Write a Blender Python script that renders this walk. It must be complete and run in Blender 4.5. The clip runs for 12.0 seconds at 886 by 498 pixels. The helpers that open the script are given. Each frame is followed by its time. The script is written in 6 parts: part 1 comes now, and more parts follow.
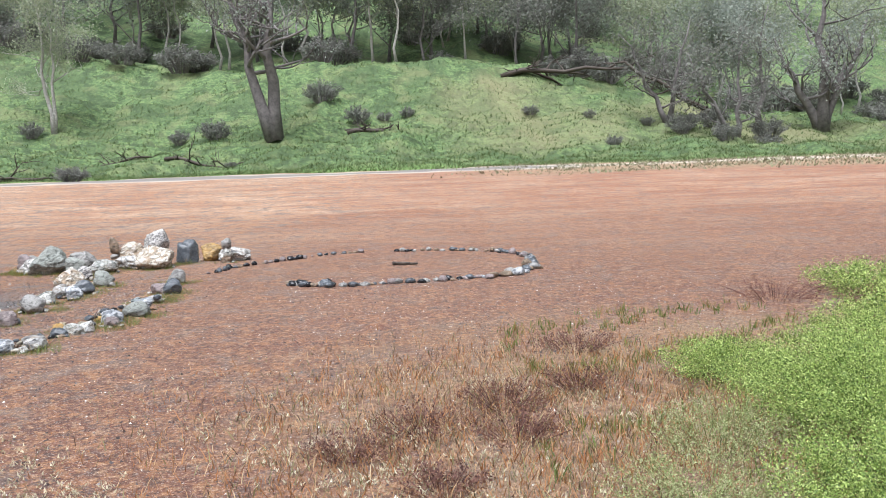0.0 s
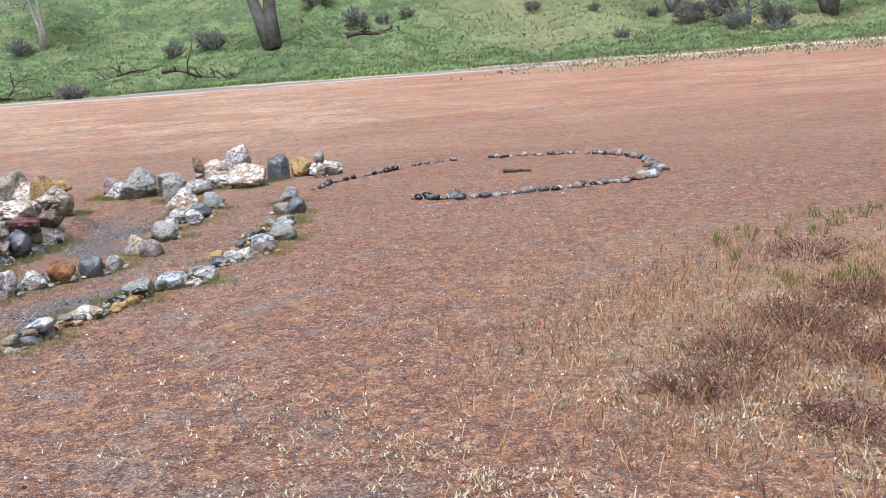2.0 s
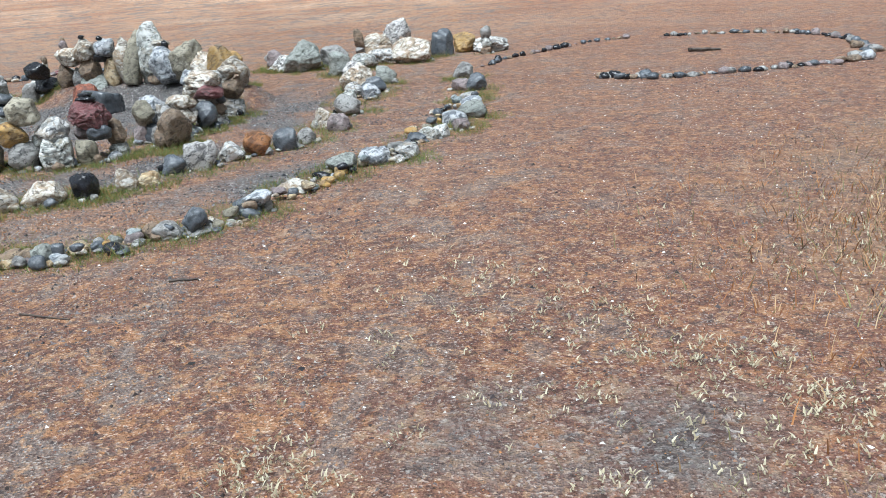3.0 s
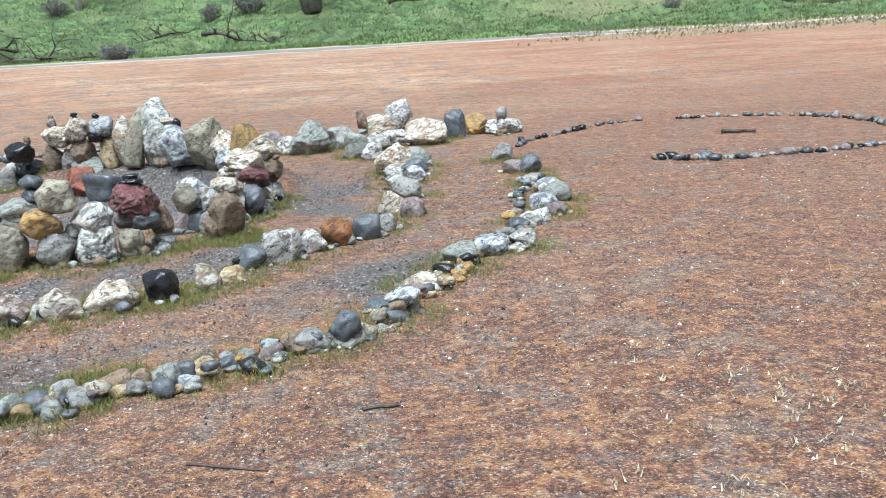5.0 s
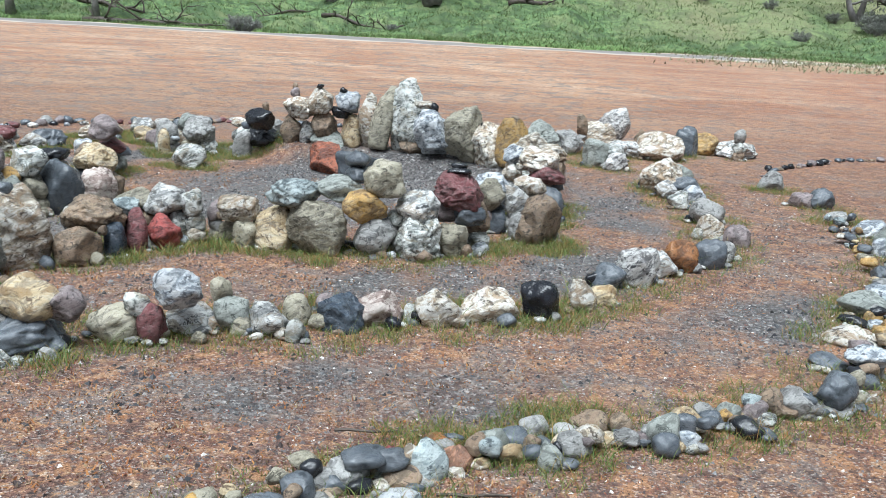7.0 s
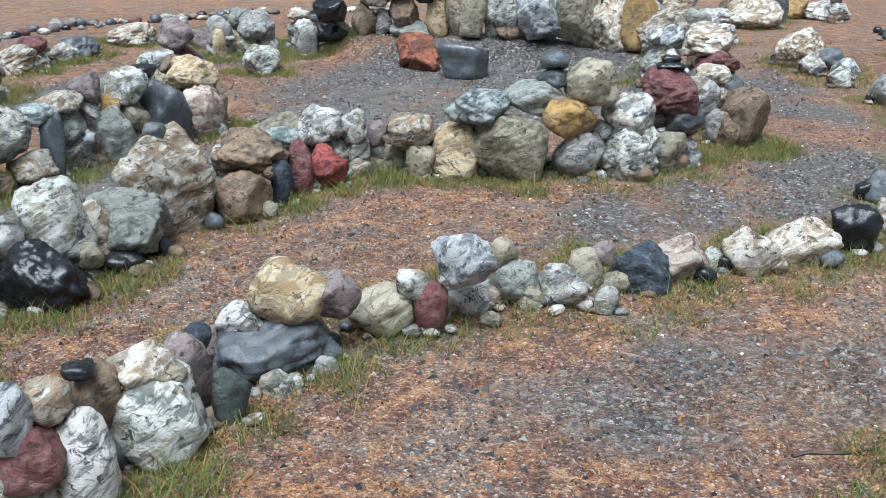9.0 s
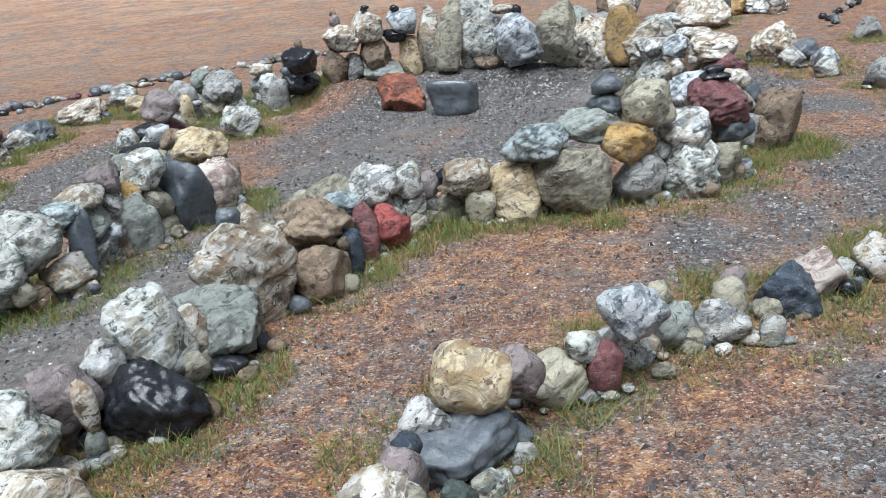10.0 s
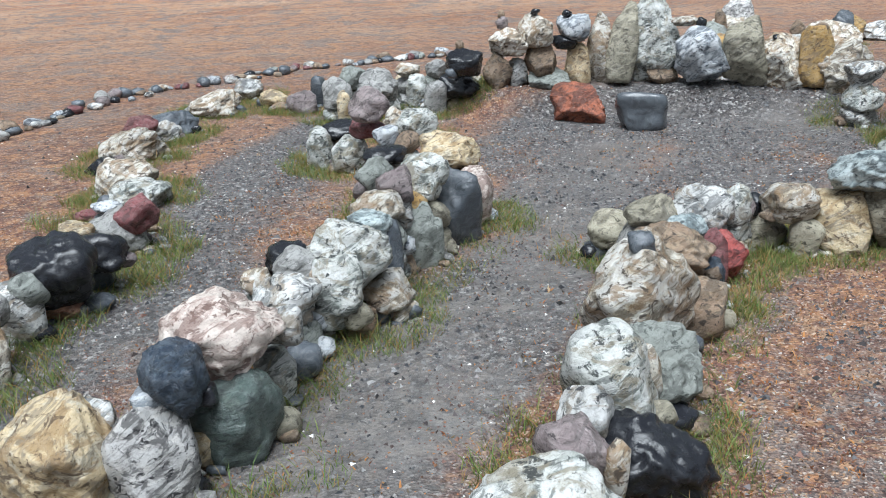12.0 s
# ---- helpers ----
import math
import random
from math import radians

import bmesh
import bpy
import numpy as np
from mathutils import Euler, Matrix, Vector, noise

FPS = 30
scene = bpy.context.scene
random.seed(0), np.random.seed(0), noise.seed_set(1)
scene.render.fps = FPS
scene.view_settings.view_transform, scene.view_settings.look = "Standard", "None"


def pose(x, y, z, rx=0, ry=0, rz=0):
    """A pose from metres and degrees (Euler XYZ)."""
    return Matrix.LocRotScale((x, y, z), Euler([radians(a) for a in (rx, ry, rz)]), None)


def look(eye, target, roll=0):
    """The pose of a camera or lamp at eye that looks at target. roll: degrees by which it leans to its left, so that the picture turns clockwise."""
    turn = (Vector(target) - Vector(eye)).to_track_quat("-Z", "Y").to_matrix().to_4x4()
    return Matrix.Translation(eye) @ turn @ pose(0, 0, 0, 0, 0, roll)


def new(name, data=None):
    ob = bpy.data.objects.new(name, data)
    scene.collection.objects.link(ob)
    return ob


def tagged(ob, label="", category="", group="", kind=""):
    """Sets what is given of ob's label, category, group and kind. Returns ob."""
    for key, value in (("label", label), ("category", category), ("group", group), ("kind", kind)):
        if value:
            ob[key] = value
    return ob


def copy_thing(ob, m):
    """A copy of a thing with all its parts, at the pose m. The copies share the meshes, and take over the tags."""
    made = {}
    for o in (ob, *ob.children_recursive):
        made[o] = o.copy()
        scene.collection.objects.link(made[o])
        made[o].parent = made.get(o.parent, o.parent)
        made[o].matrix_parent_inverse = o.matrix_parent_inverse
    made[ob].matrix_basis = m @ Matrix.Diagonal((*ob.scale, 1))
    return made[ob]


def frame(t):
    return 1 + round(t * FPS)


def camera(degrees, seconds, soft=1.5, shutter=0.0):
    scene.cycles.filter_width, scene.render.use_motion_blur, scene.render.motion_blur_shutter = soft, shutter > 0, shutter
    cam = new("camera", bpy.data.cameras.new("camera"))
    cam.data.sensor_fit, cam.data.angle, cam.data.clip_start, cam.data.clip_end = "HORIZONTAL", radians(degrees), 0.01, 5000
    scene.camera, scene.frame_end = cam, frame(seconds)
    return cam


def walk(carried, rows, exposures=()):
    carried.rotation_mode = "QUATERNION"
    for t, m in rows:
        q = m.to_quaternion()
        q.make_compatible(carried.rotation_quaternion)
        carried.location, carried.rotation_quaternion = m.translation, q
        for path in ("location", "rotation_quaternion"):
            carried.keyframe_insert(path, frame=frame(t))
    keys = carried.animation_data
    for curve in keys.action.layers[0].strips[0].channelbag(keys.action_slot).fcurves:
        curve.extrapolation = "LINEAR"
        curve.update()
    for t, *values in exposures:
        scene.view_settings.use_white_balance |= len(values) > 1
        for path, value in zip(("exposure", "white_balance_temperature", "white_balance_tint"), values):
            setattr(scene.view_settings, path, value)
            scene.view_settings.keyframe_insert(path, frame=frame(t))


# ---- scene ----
cam = camera(53.7, 12.0, 0.9)
METRES, EYE, TILT, LEAN, TURN = 10.0, 1.475, -6.3, 1.95, 0.0
# the camera's own brightening: seconds, stops, kelvin, tint
EXPOSURES = [(0.0, 1.5, 6000, 11), (1.5, 1.45, 6150, 24), (2.3, 1.35, 5800, 9), (3.0, 1.35, 5700, 4), (5.5, 1.55, 5700, 3), (8.5, 1.3, 5700, 4), (12.0, 1.3, 5750, 5)]
ROWS = [
    (0.0, 0.0, 0.0, 0.0, 0.0, 0.0, -0.0),
    (0.5, -0.0406, 0.0096, 0.0027, -1.65, -2.7, 1.42),
    (1.0, -0.0768, 0.0252, 0.0041, -1.18, -1.96, 6.35),
    (1.5, -0.1192, 0.0399, 0.0059, -1.25, -2.27, 4.51),
    (2.0, -0.1578, 0.0514, 0.0081, -0.76, -6.34, 2.42),
    (2.5, -0.1949, 0.0727, 0.0058, 3.16, -11.3, 1.73),
    (3.0, -0.2334, 0.0885, 0.0016, 6.54, -13.55, 1.53),
    (3.2, -0.2446, 0.0973, 0.002, 5.23, -13.3, 1.96),
    (4.8, -0.3667, 0.1587, -0.0032, 0.38, -8.54, 1.42),
    (5.0, -0.3822, 0.1636, -0.0046, 0.1, -8.09, 1.29),
    (5.5, -0.4321, 0.175, -0.005, 5.05, -7.7, -0.4),
    (6.0, -0.4757, 0.1851, -0.0064, 7.08, -10.92, -1.76),
    (6.5, -0.516, 0.2031, -0.0071, 5.11, -8.04, -5.15),
    (6.7, -0.5313, 0.21, -0.0084, 6.06, -7.38, -4.95),
    (8.3, -0.641, 0.2778, -0.0121, -1.54, -15.74, -10.0),
    (8.5, -0.6532, 0.281, -0.0075, -1.99, -15.67, -8.12),
    (9.0, -0.6911, 0.3028, -0.0087, 1.74, -16.1, -2.2),
    (9.5, -0.7312, 0.3154, -0.0079, 2.13, -13.67, 1.31),
    (10.0, -0.7624, 0.3312, -0.0033, -5.79, -14.41, 4.27),
    (10.5, -0.7993, 0.3501, -0.0008, -7.17, -14.63, 3.91),
    (11.0, -0.8371, 0.3593, 0.0055, -8.9, -11.03, 3.02),
    (11.5, -0.8713, 0.3722, -0.0006, -8.66, -12.97, 1.98),
    (12.0, -0.9068, 0.3866, 0.0016, -7.5, -14.08, 1.0),
]
walk(cam, [(t, pose(0, 0, EYE, TILT, LEAN, TURN) @ pose(METRES * x, METRES * y, METRES * z, 90 + pitch, roll, yaw)) for t, x, y, z, yaw, pitch, roll in ROWS], EXPOSURES)

# ---- light: an overcast, rainy day ----
world = bpy.data.worlds.new("overcast_sky")
scene.world = world
world.use_nodes = True
wn, wl = world.node_tree.nodes, world.node_tree.links
sky = wn.new("ShaderNodeTexSky")
sky.sky_type, sky.sun_disc = "NISHITA", False
sky.sun_elevation, sky.sun_rotation = radians(70), radians(200)
sky.air_density, sky.dust_density, sky.ozone_density = 1.0, 4.0, 1.0
grey = wn.new("ShaderNodeHueSaturation")
grey.inputs["Saturation"].default_value = 0.25
wl.new(sky.outputs[0], grey.inputs["Color"])
wl.new(grey.outputs[0], wn["Background"].inputs["Color"])
wn["Background"].inputs["Strength"].default_value = 0.04
sun_data = bpy.data.lights.new("sun", "SUN")
sun_data.energy, sun_data.angle, sun_data.color = 2.35, radians(42), (1.0, 0.98, 0.95)
sun = new("sun", sun_data)
sun.matrix_world = look((0, 0, 30), (0 - 30 * math.sin(radians(200)) * 0.35, -30 * math.cos(radians(200)) * 0.35, 0))


# ---- materials ----
def nodes_of(name, rough=0.6, spec=0.5):
    m = bpy.data.materials.new(name)
    m.use_nodes = True
    n, l = m.node_tree.nodes, m.node_tree.links
    b = n["Principled BSDF"]
    b.inputs["Roughness"].default_value = rough
    b.inputs["Specular IOR Level"].default_value = spec
    return m, n, l, b


def noise_node(n, l, vec, scale, detail=5, rough=0.6, distort=0.0):
    t = n.new("ShaderNodeTexNoise")
    t.inputs["Scale"].default_value, t.inputs["Detail"].default_value = scale, detail
    t.inputs["Roughness"].default_value, t.inputs["Distortion"].default_value = rough, distort
    l.new(vec, t.inputs["Vector"])
    return t.outputs["Fac"]


def ramp(n, l, fac, *stops):
    r = n.new("ShaderNodeValToRGB")
    while len(r.color_ramp.elements) < len(stops):
        r.color_ramp.elements.new(0.5)
    for e, (p, c) in zip(r.color_ramp.elements, stops):
        e.position, e.color = p, (*c, 1) if len(c) == 3 else c
    l.new(fac, r.inputs["Fac"])
    return r.outputs["Color"]


def grade(n, l, fac, lo, hi, a=0.0, b=1.0):
    m = n.new("ShaderNodeMapRange")
    for i, v in enumerate((lo, hi, a, b)):
        m.inputs[i + 1].default_value = v
    l.new(fac, m.inputs[0])
    return m.outputs[0]


def mixed(n, l, fac, a, b, kind="MIX"):
    x = n.new("ShaderNodeMix")
    x.data_type, x.blend_type = "RGBA", kind
    for s, v in ((0, fac), (6, a), (7, b)):
        if isinstance(v, (int, float)):
            x.inputs[s].default_value = v
        elif isinstance(v, tuple):
            x.inputs[s].default_value = (*v, 1)
        else:
            l.new(v, x.inputs[s])
    return x.outputs[2]


def bumped(n, l, b, height, strength, distance):
    u = n.new("ShaderNodeBump")
    u.inputs["Strength"].default_value, u.inputs["Distance"].default_value = strength, distance
    l.new(height, u.inputs["Height"])
    l.new(u.outputs[0], b.inputs["Normal"])


def stone_material(name, main, second, dark, blotch=0.5, vein=None, vein_amount=0.0, rough=0.38, scale=9.0, grain=0.5, stain=None):
    """Wet stone: two tones in blotches, crusty mottling, dark pits and fine grain, with veins of a third tone where asked."""
    m, n, l, b = nodes_of(name, rough, 0.5)
    co = n.new("ShaderNodeTexCoord").outputs["Object"]
    info = n.new("ShaderNodeObjectInfo")
    shift = n.new("ShaderNodeVectorMath")
    shift.operation = "MULTIPLY_ADD"
    l.new(info.outputs["Random"], shift.inputs[0])
    shift.inputs[1].default_value = (31, 17, 23)
    l.new(co, shift.inputs[2])
    squash = n.new("ShaderNodeMapping")
    squash.inputs["Rotation"].default_value, squash.inputs["Scale"].default_value = (0.5, 0.7, 0.2), (1, 1, 1.4)
    l.new(shift.outputs[0], squash.inputs["Vector"])
    vec = squash.outputs[0]
    big = noise_node(n, l, vec, scale, 6, 0.68, 1.0)
    crust = noise_node(n, l, vec, scale * 1.2, 9, 0.66, 1.0)
    pits = noise_node(n, l, vec, scale * 2.3, 8, 0.72, 0.8)
    fine = noise_node(n, l, vec, scale * 13, 4, 0.75)
    col = ramp(n, l, big, (blotch - 0.04, main), (blotch + 0.05, second))
    light = mixed(n, l, 0.55, main, tuple(min(0.88, 1.35 * c + 0.008) for c in main))
    col = mixed(n, l, grade(n, l, crust, 0.505, 0.55, 0, min(0.9, 0.15 + grain * 1.3)), col, light)
    col = mixed(n, l, grade(n, l, crust, 0.465, 0.425, 0, min(0.9, 0.1 + grain * 1.5)), col, mixed(n, l, 0.75, second, dark))
    bedded = n.new("ShaderNodeMapping")
    bedded.inputs["Rotation"].default_value, bedded.inputs["Scale"].default_value = (0.9, 0.4, 0.3), (1, 1.3, 4.5)
    l.new(vec, bedded.inputs["Vector"])
    beds = noise_node(n, l, bedded.outputs[0], scale * 0.55, 7, 0.62, 1.3)
    col = mixed(n, l, grade(n, l, beds, 0.54, 0.575, 0, min(0.85, grain * 1.5)), col, mixed(n, l, 0.7, second, dark))
    col = mixed(n, l, grade(n, l, beds, 0.455, 0.43, 0, min(0.75, grain * 1.3)), col, light)
    if stain:
        col = mixed(n, l, grade(n, l, noise_node(n, l, vec, scale * 0.8, 7, 0.7, 1.5), 0.51, 0.57, 0, 0.7), col, stain)
    col = mixed(n, l, grade(n, l, pits, 0.56, 0.595, 0, 0.95), col, dark)
    if vein:
        w = n.new("ShaderNodeTexWave")
        w.bands_direction = "DIAGONAL"
        w.inputs["Scale"].default_value, w.inputs["Distortion"].default_value = scale * 0.7, 11.0
        w.inputs["Detail"].default_value, w.inputs["Detail Scale"].default_value = 5.0, 2.2
        w.inputs["Detail Roughness"].default_value = 0.7
        l.new(vec, w.inputs["Vector"])
        broken = n.new("ShaderNodeMath")
        broken.operation = "MULTIPLY"
        l.new(grade(n, l, w.outputs["Fac"], 0.7, 0.97, 0, vein_amount), broken.inputs[0])
        l.new(grade(n, l, crust, 0.42, 0.58, 0, 1), broken.inputs[1])
        col = mixed(n, l, broken.outputs[0], col, vein)
    col = mixed(n, l, grade(n, l, fine, 0.52, 0.64, 0.0, grain * 0.8), col, mixed(n, l, 1.0, col, (0.4, 0.4, 0.4), "MULTIPLY"))
    hue = n.new("ShaderNodeHueSaturation")
    l.new(grade(n, l, info.outputs["Random"], 0, 1, 0.61, 0.86), hue.inputs["Value"])
    l.new(col, hue.inputs["Color"])
    l.new(hue.outputs[0], b.inputs["Base Color"])
    l.new(grade(n, l, pits, 0.4, 0.6, max(0.08, rough - 0.16 * min(1.0, 2 * grain)), rough + 0.04 + 0.32 * grain), b.inputs["Roughness"])
    add, more = n.new("ShaderNodeMath"), n.new("ShaderNodeMath")
    more.operation = "MULTIPLY_ADD"
    l.new(crust, add.inputs[0])
    l.new(pits, add.inputs[1])
    l.new(fine, more.inputs[0])
    more.inputs[1].default_value = 0.35
    l.new(add.outputs[0], more.inputs[2])
    bumped(n, l, b, more.outputs[0], 0.06 + 0.6 * min(1.0, grain * 1.6), 0.04)
    return m


def plain_material(name, a, b_, rough=0.7, scale=6.0, bump=0.4, spec=0.3):
    m, n, l, b = nodes_of(name, rough, spec)
    co = n.new("ShaderNodeTexCoord").outputs["Object"]
    f = noise_node(n, l, co, scale, 6, 0.65)
    l.new(ramp(n, l, f, (0.35, a), (0.65, b_)), b.inputs["Base Color"])
    bumped(n, l, b, f, bump, 0.03)
    return m


def island_material(name, *stops, rough=0.6, through_light=0.0):
    """Small loose pieces (blades, leaves, pebbles): each one takes its own tone."""
    m, n, l, b = nodes_of(name, rough, 0.3)
    g = n.new("ShaderNodeNewGeometry")
    k = len(stops)
    col = ramp(n, l, g.outputs["Random Per Island"], *[(i / max(1, k - 1), c) for i, c in enumerate(stops)])
    l.new(col, b.inputs["Base Color"])
    if through_light:
        tr = n.new("ShaderNodeBsdfTranslucent")
        l.new(col, tr.inputs["Color"])
        mx = n.new("ShaderNodeMixShader")
        mx.inputs[0].default_value = through_light
        l.new(b.outputs[0], mx.inputs[1])
        l.new(tr.outputs[0], mx.inputs[2])
        l.new(mx.outputs[0], n["Material Output"].inputs["Surface"])
    return m


# each: material, words for the label, how angular (0 round, 1 sharp)
TAN = (stone_material("stone_tan", (.66, .52, .32), (.74, .66, .50), (.15, .10, .06), stain=(.40, .26, .12)), "golden tan", 0.5)
CREAM = (stone_material("stone_cream", (.82, .77, .66), (.62, .53, .40), (.10, .075, .055), stain=(.36, .23, .12)), "cream and tan", 0.6)
WHITE = (stone_material("stone_white", (.84, .83, .79), (.52, .53, .52), (.04, .04, .045), stain=(.34, .27, .19)), "mottled white and grey", 0.7)
SPECK = (stone_material("stone_speckled", (.82, .79, .75), (.48, .46, .45), (.025, .025, .03), 0.52, None, 0, 0.5, 13), "black and white speckled", 0.5)
WGREEN = (stone_material("stone_pale_green", (.76, .77, .72), (.40, .43, .40), (.045, .05, .048), 0.5, (.78, .78, .72), 0.7, stain=(.33, .28, .19)), "pale green veined", 0.6)
GREEN = (stone_material("stone_grey_green", (.33, .35, .32), (.44, .46, .42), (.10, .11, .10), 0.5, None, 0, 0.5, 11), "grey-green", 0.5)
OLIVE = (stone_material("stone_olive", (.40, .37, .28), (.55, .50, .39), (.10, .09, .065), 0.5, (.55, .50, .38), 0.4), "olive-brown", 0.4)
GRAY = (stone_material("stone_grey", (.38, .375, .36), (.52, .51, .49), (.10, .10, .10)), "plain grey", 0.4)
LGRAY = (stone_material("stone_blue_grey", (.66, .69, .73), (.38, .42, .46), (.07, .08, .10), 0.5, (.66, .68, .68), 0.5), "pale blue-grey", 0.6)
SLATE = (stone_material("stone_slate", (.11, .125, .145), (.165, .18, .20), (.05, .06, .07), 0.5, None, 0, 0.27, 7, 0.22), "dark slate-grey", 0.4)
BLACK = (stone_material("stone_black", (.014, .015, .02), (.026, .028, .033), (.008, .008, .01), 0.5, None, 0, 0.24, 7, 0.1), "wet black", 0.5)
BLUE = (stone_material("stone_blue_black", (.035, .05, .075), (.075, .10, .13), (.012, .016, .024), 0.5, (.30, .36, .42), 0.3, 0.33), "dark blue-black", 0.7)
BROWN = (stone_material("stone_brown", (.29, .205, .14), (.42, .32, .22), (.06, .045, .035)), "brown", 0.6)
MAUVE = (stone_material("stone_mauve", (.30, .245, .245), (.41, .345, .335), (.09, .075, .075), 0.5, None, 0, 0.38), "mauve-grey", 0.5)
MAROON = (stone_material("stone_maroon", (.22, .075, .08), (.30, .13, .13), (.07, .03, .03), 0.5, (.5, .36, .34), 0.3, 0.38), "wine-red", 0.7)
RED = (stone_material("stone_red", (.36, .085, .075), (.26, .06, .055), (.09, .028, .028), 0.5, None, 0, 0.42), "brick-red jasper", 0.8)
ORANGE = (stone_material("stone_orange", (.42, .19, .07), (.32, .13, .05), (.12, .06, .03)), "rusty orange", 0.4)
TERRA = (stone_material("stone_terracotta", (.48, .26, .17), (.38, .19, .12), (.16, .09, .06)), "terracotta", 0.6)
OCHRE = (stone_material("stone_ochre", (.50, .31, .10), (.58, .42, .20), (.17, .10, .05)), "ochre yellow", 0.6)
PINK = (stone_material("stone_pink", (.70, .59, .53), (.54, .42, .37), (.19, .12, .10)), "pinkish white", 0.5)
TEAL = (stone_material("stone_teal", (.50, .56, .56), (.34, .41, .42), (.08, .10, .11), 0.5, (.62, .68, .66), 0.5), "pale teal", 0.6)
DKGREEN = (stone_material("stone_dark_green", (.09, .12, .11), (.13, .16, .14), (.04, .05, .05), 0.5, (.45, .5, .48), 0.25, 0.35), "dark green", 0.5)
REDROCK = (stone_material("stone_rust_red", (.36, .12, .065), (.26, .085, .05), (.09, .04, .03), 0.5, None, 0, 0.42), "blocky rust-red", 0.9)
SLATESM = (stone_material("stone_smooth_slate", (.10, .11, .125), (.14, .155, .17), (.08, .085, .095), 0.5, None, 0, 0.25, 4, 0.05), "smooth blocky slate", 0.95)
ROW_WORDS = {
    "A": "stacked beside the gravel path",
    "B": "standing behind the centre",
    "C": "piled along the gravel lanes",
    "D": "in the second stone row",
    "E": "ending the back row",
    "L": "in the low side row",
    "O": "in the low outer ring",
    "F": "in the low back ring on red soil",
    "Q": "in the thin oval ring on red soil",
    "K": "alone on the centre gravel",
}
A, B, C, D, E, L, O, F, Q, K = "ABCDELOFQK"


# ---- ground ----
def polyline_distance(x, y, pts):
    best = np.full(np.shape(x), 1e9)
    for (ax, ay), (bx, by) in zip(pts[:-1], pts[1:]):
        ux, uy = bx - ax, by - ay
        s = np.clip(((x - ax) * ux + (y - ay) * uy) / (ux * ux + uy * uy), 0, 1)
        best = np.minimum(best, np.hypot(x - ax - s * ux, y - ay - s * uy))
    return best


def wobble(x, y, seed, size):
    """Smooth numbers from about -1 to 1 that vary over the plan."""
    rng = np.random.RandomState(seed)
    v = np.zeros(np.shape(x))
    for k in range(7):
        a, f = rng.uniform(0, 6.283), (0.6 + 0.5 * k) / size
        v = v + np.sin((x * math.cos(a) + y * math.sin(a)) * f * 6.283 + rng.uniform(0, 6.283)) / (1 + 0.5 * k)
    return v / 2.6


def step(v, lo, hi):
    s = np.clip((v - lo) / (hi - lo), 0, 1)
    return s * s * (3 - 2 * s)


RIDGE_X = (-120, -46, -37, -26, -13, -5, 4, 13, 25, 31, 47, 120)
RIDGE_Z = (14, 13.4, 12.4, 10.5, 11, 11, 10.9, 8.4, 6.9, 4.6, 3.0, 3.0)
ROAD_Y = 51.8
BANK = [(-7.85, 10.5), (-7.07, 10.38), (-6.63, 10.3), (-6.4, 10.08), (-5.89, 9.83), (-5.5, 9.62)]


def ground_height(x, y):
    x, y = np.asarray(x, float), np.asarray(y, float)
    z = 0.012 * np.clip(y - 15, 0, 38)
    ridge = np.interp(x, RIDGE_X, RIDGE_Z)
    s = np.clip((y - 56) / 37, 0, 1)
    rise = (ridge - 0.45) * s ** 2.2 * step(y, 55, 58)
    z = z + rise + 0.10 * np.clip(y - 93, 0, 12) + 0.42 * np.clip(y - 105, 0, 150)
    bank = step(y, 57, 66)
    z = z + bank * (0.6 * wobble(x, y, 3, 17) + 0.4 * wobble(x, y, 4, 5) + 0.24 * wobble(x, y, 8, 2.4))
    z = z + 0.012 * wobble(x, y, 5, 1.3) * step(26 - y, 0, 8) + 0.05 * wobble(x, y, 6, 9) * step(y, 16, 30) * (1 - bank)
    z = z + 0.19 * np.exp(-(polyline_distance(x, y, BANK) / 0.3) ** 4)
    z = z + 0.25 * step(-y, 3, 30) * wobble(x, y, 7, 20)
    return z


MAIN_PATH = [(-9.75, 4.2), (-9.45, 5.1), (-9.1, 6.0), (-8.5, 7.0), (-8.0, 8.0), (-7.3, 8.9)]
LEFT_LANE = [(-10.2, 5.6), (-9.8, 6.9), (-9.7, 8.4), (-9.25, 9.9), (-8.2, 11.3)]
SECOND_LANE = [(-8.3, 5.3), (-7.4, 6.1), (-6.3, 6.5), (-5.3, 6.95), (-4.95, 7.8), (-4.85, 8.9), (-5.1, 10.4)]
OUTER_LANE = [(-7.6, 4.4), (-6.9, 4.8), (-5.6, 5.4), (-4.4, 6.3), (-3.75, 7.8), (-3.7, 9.6)]


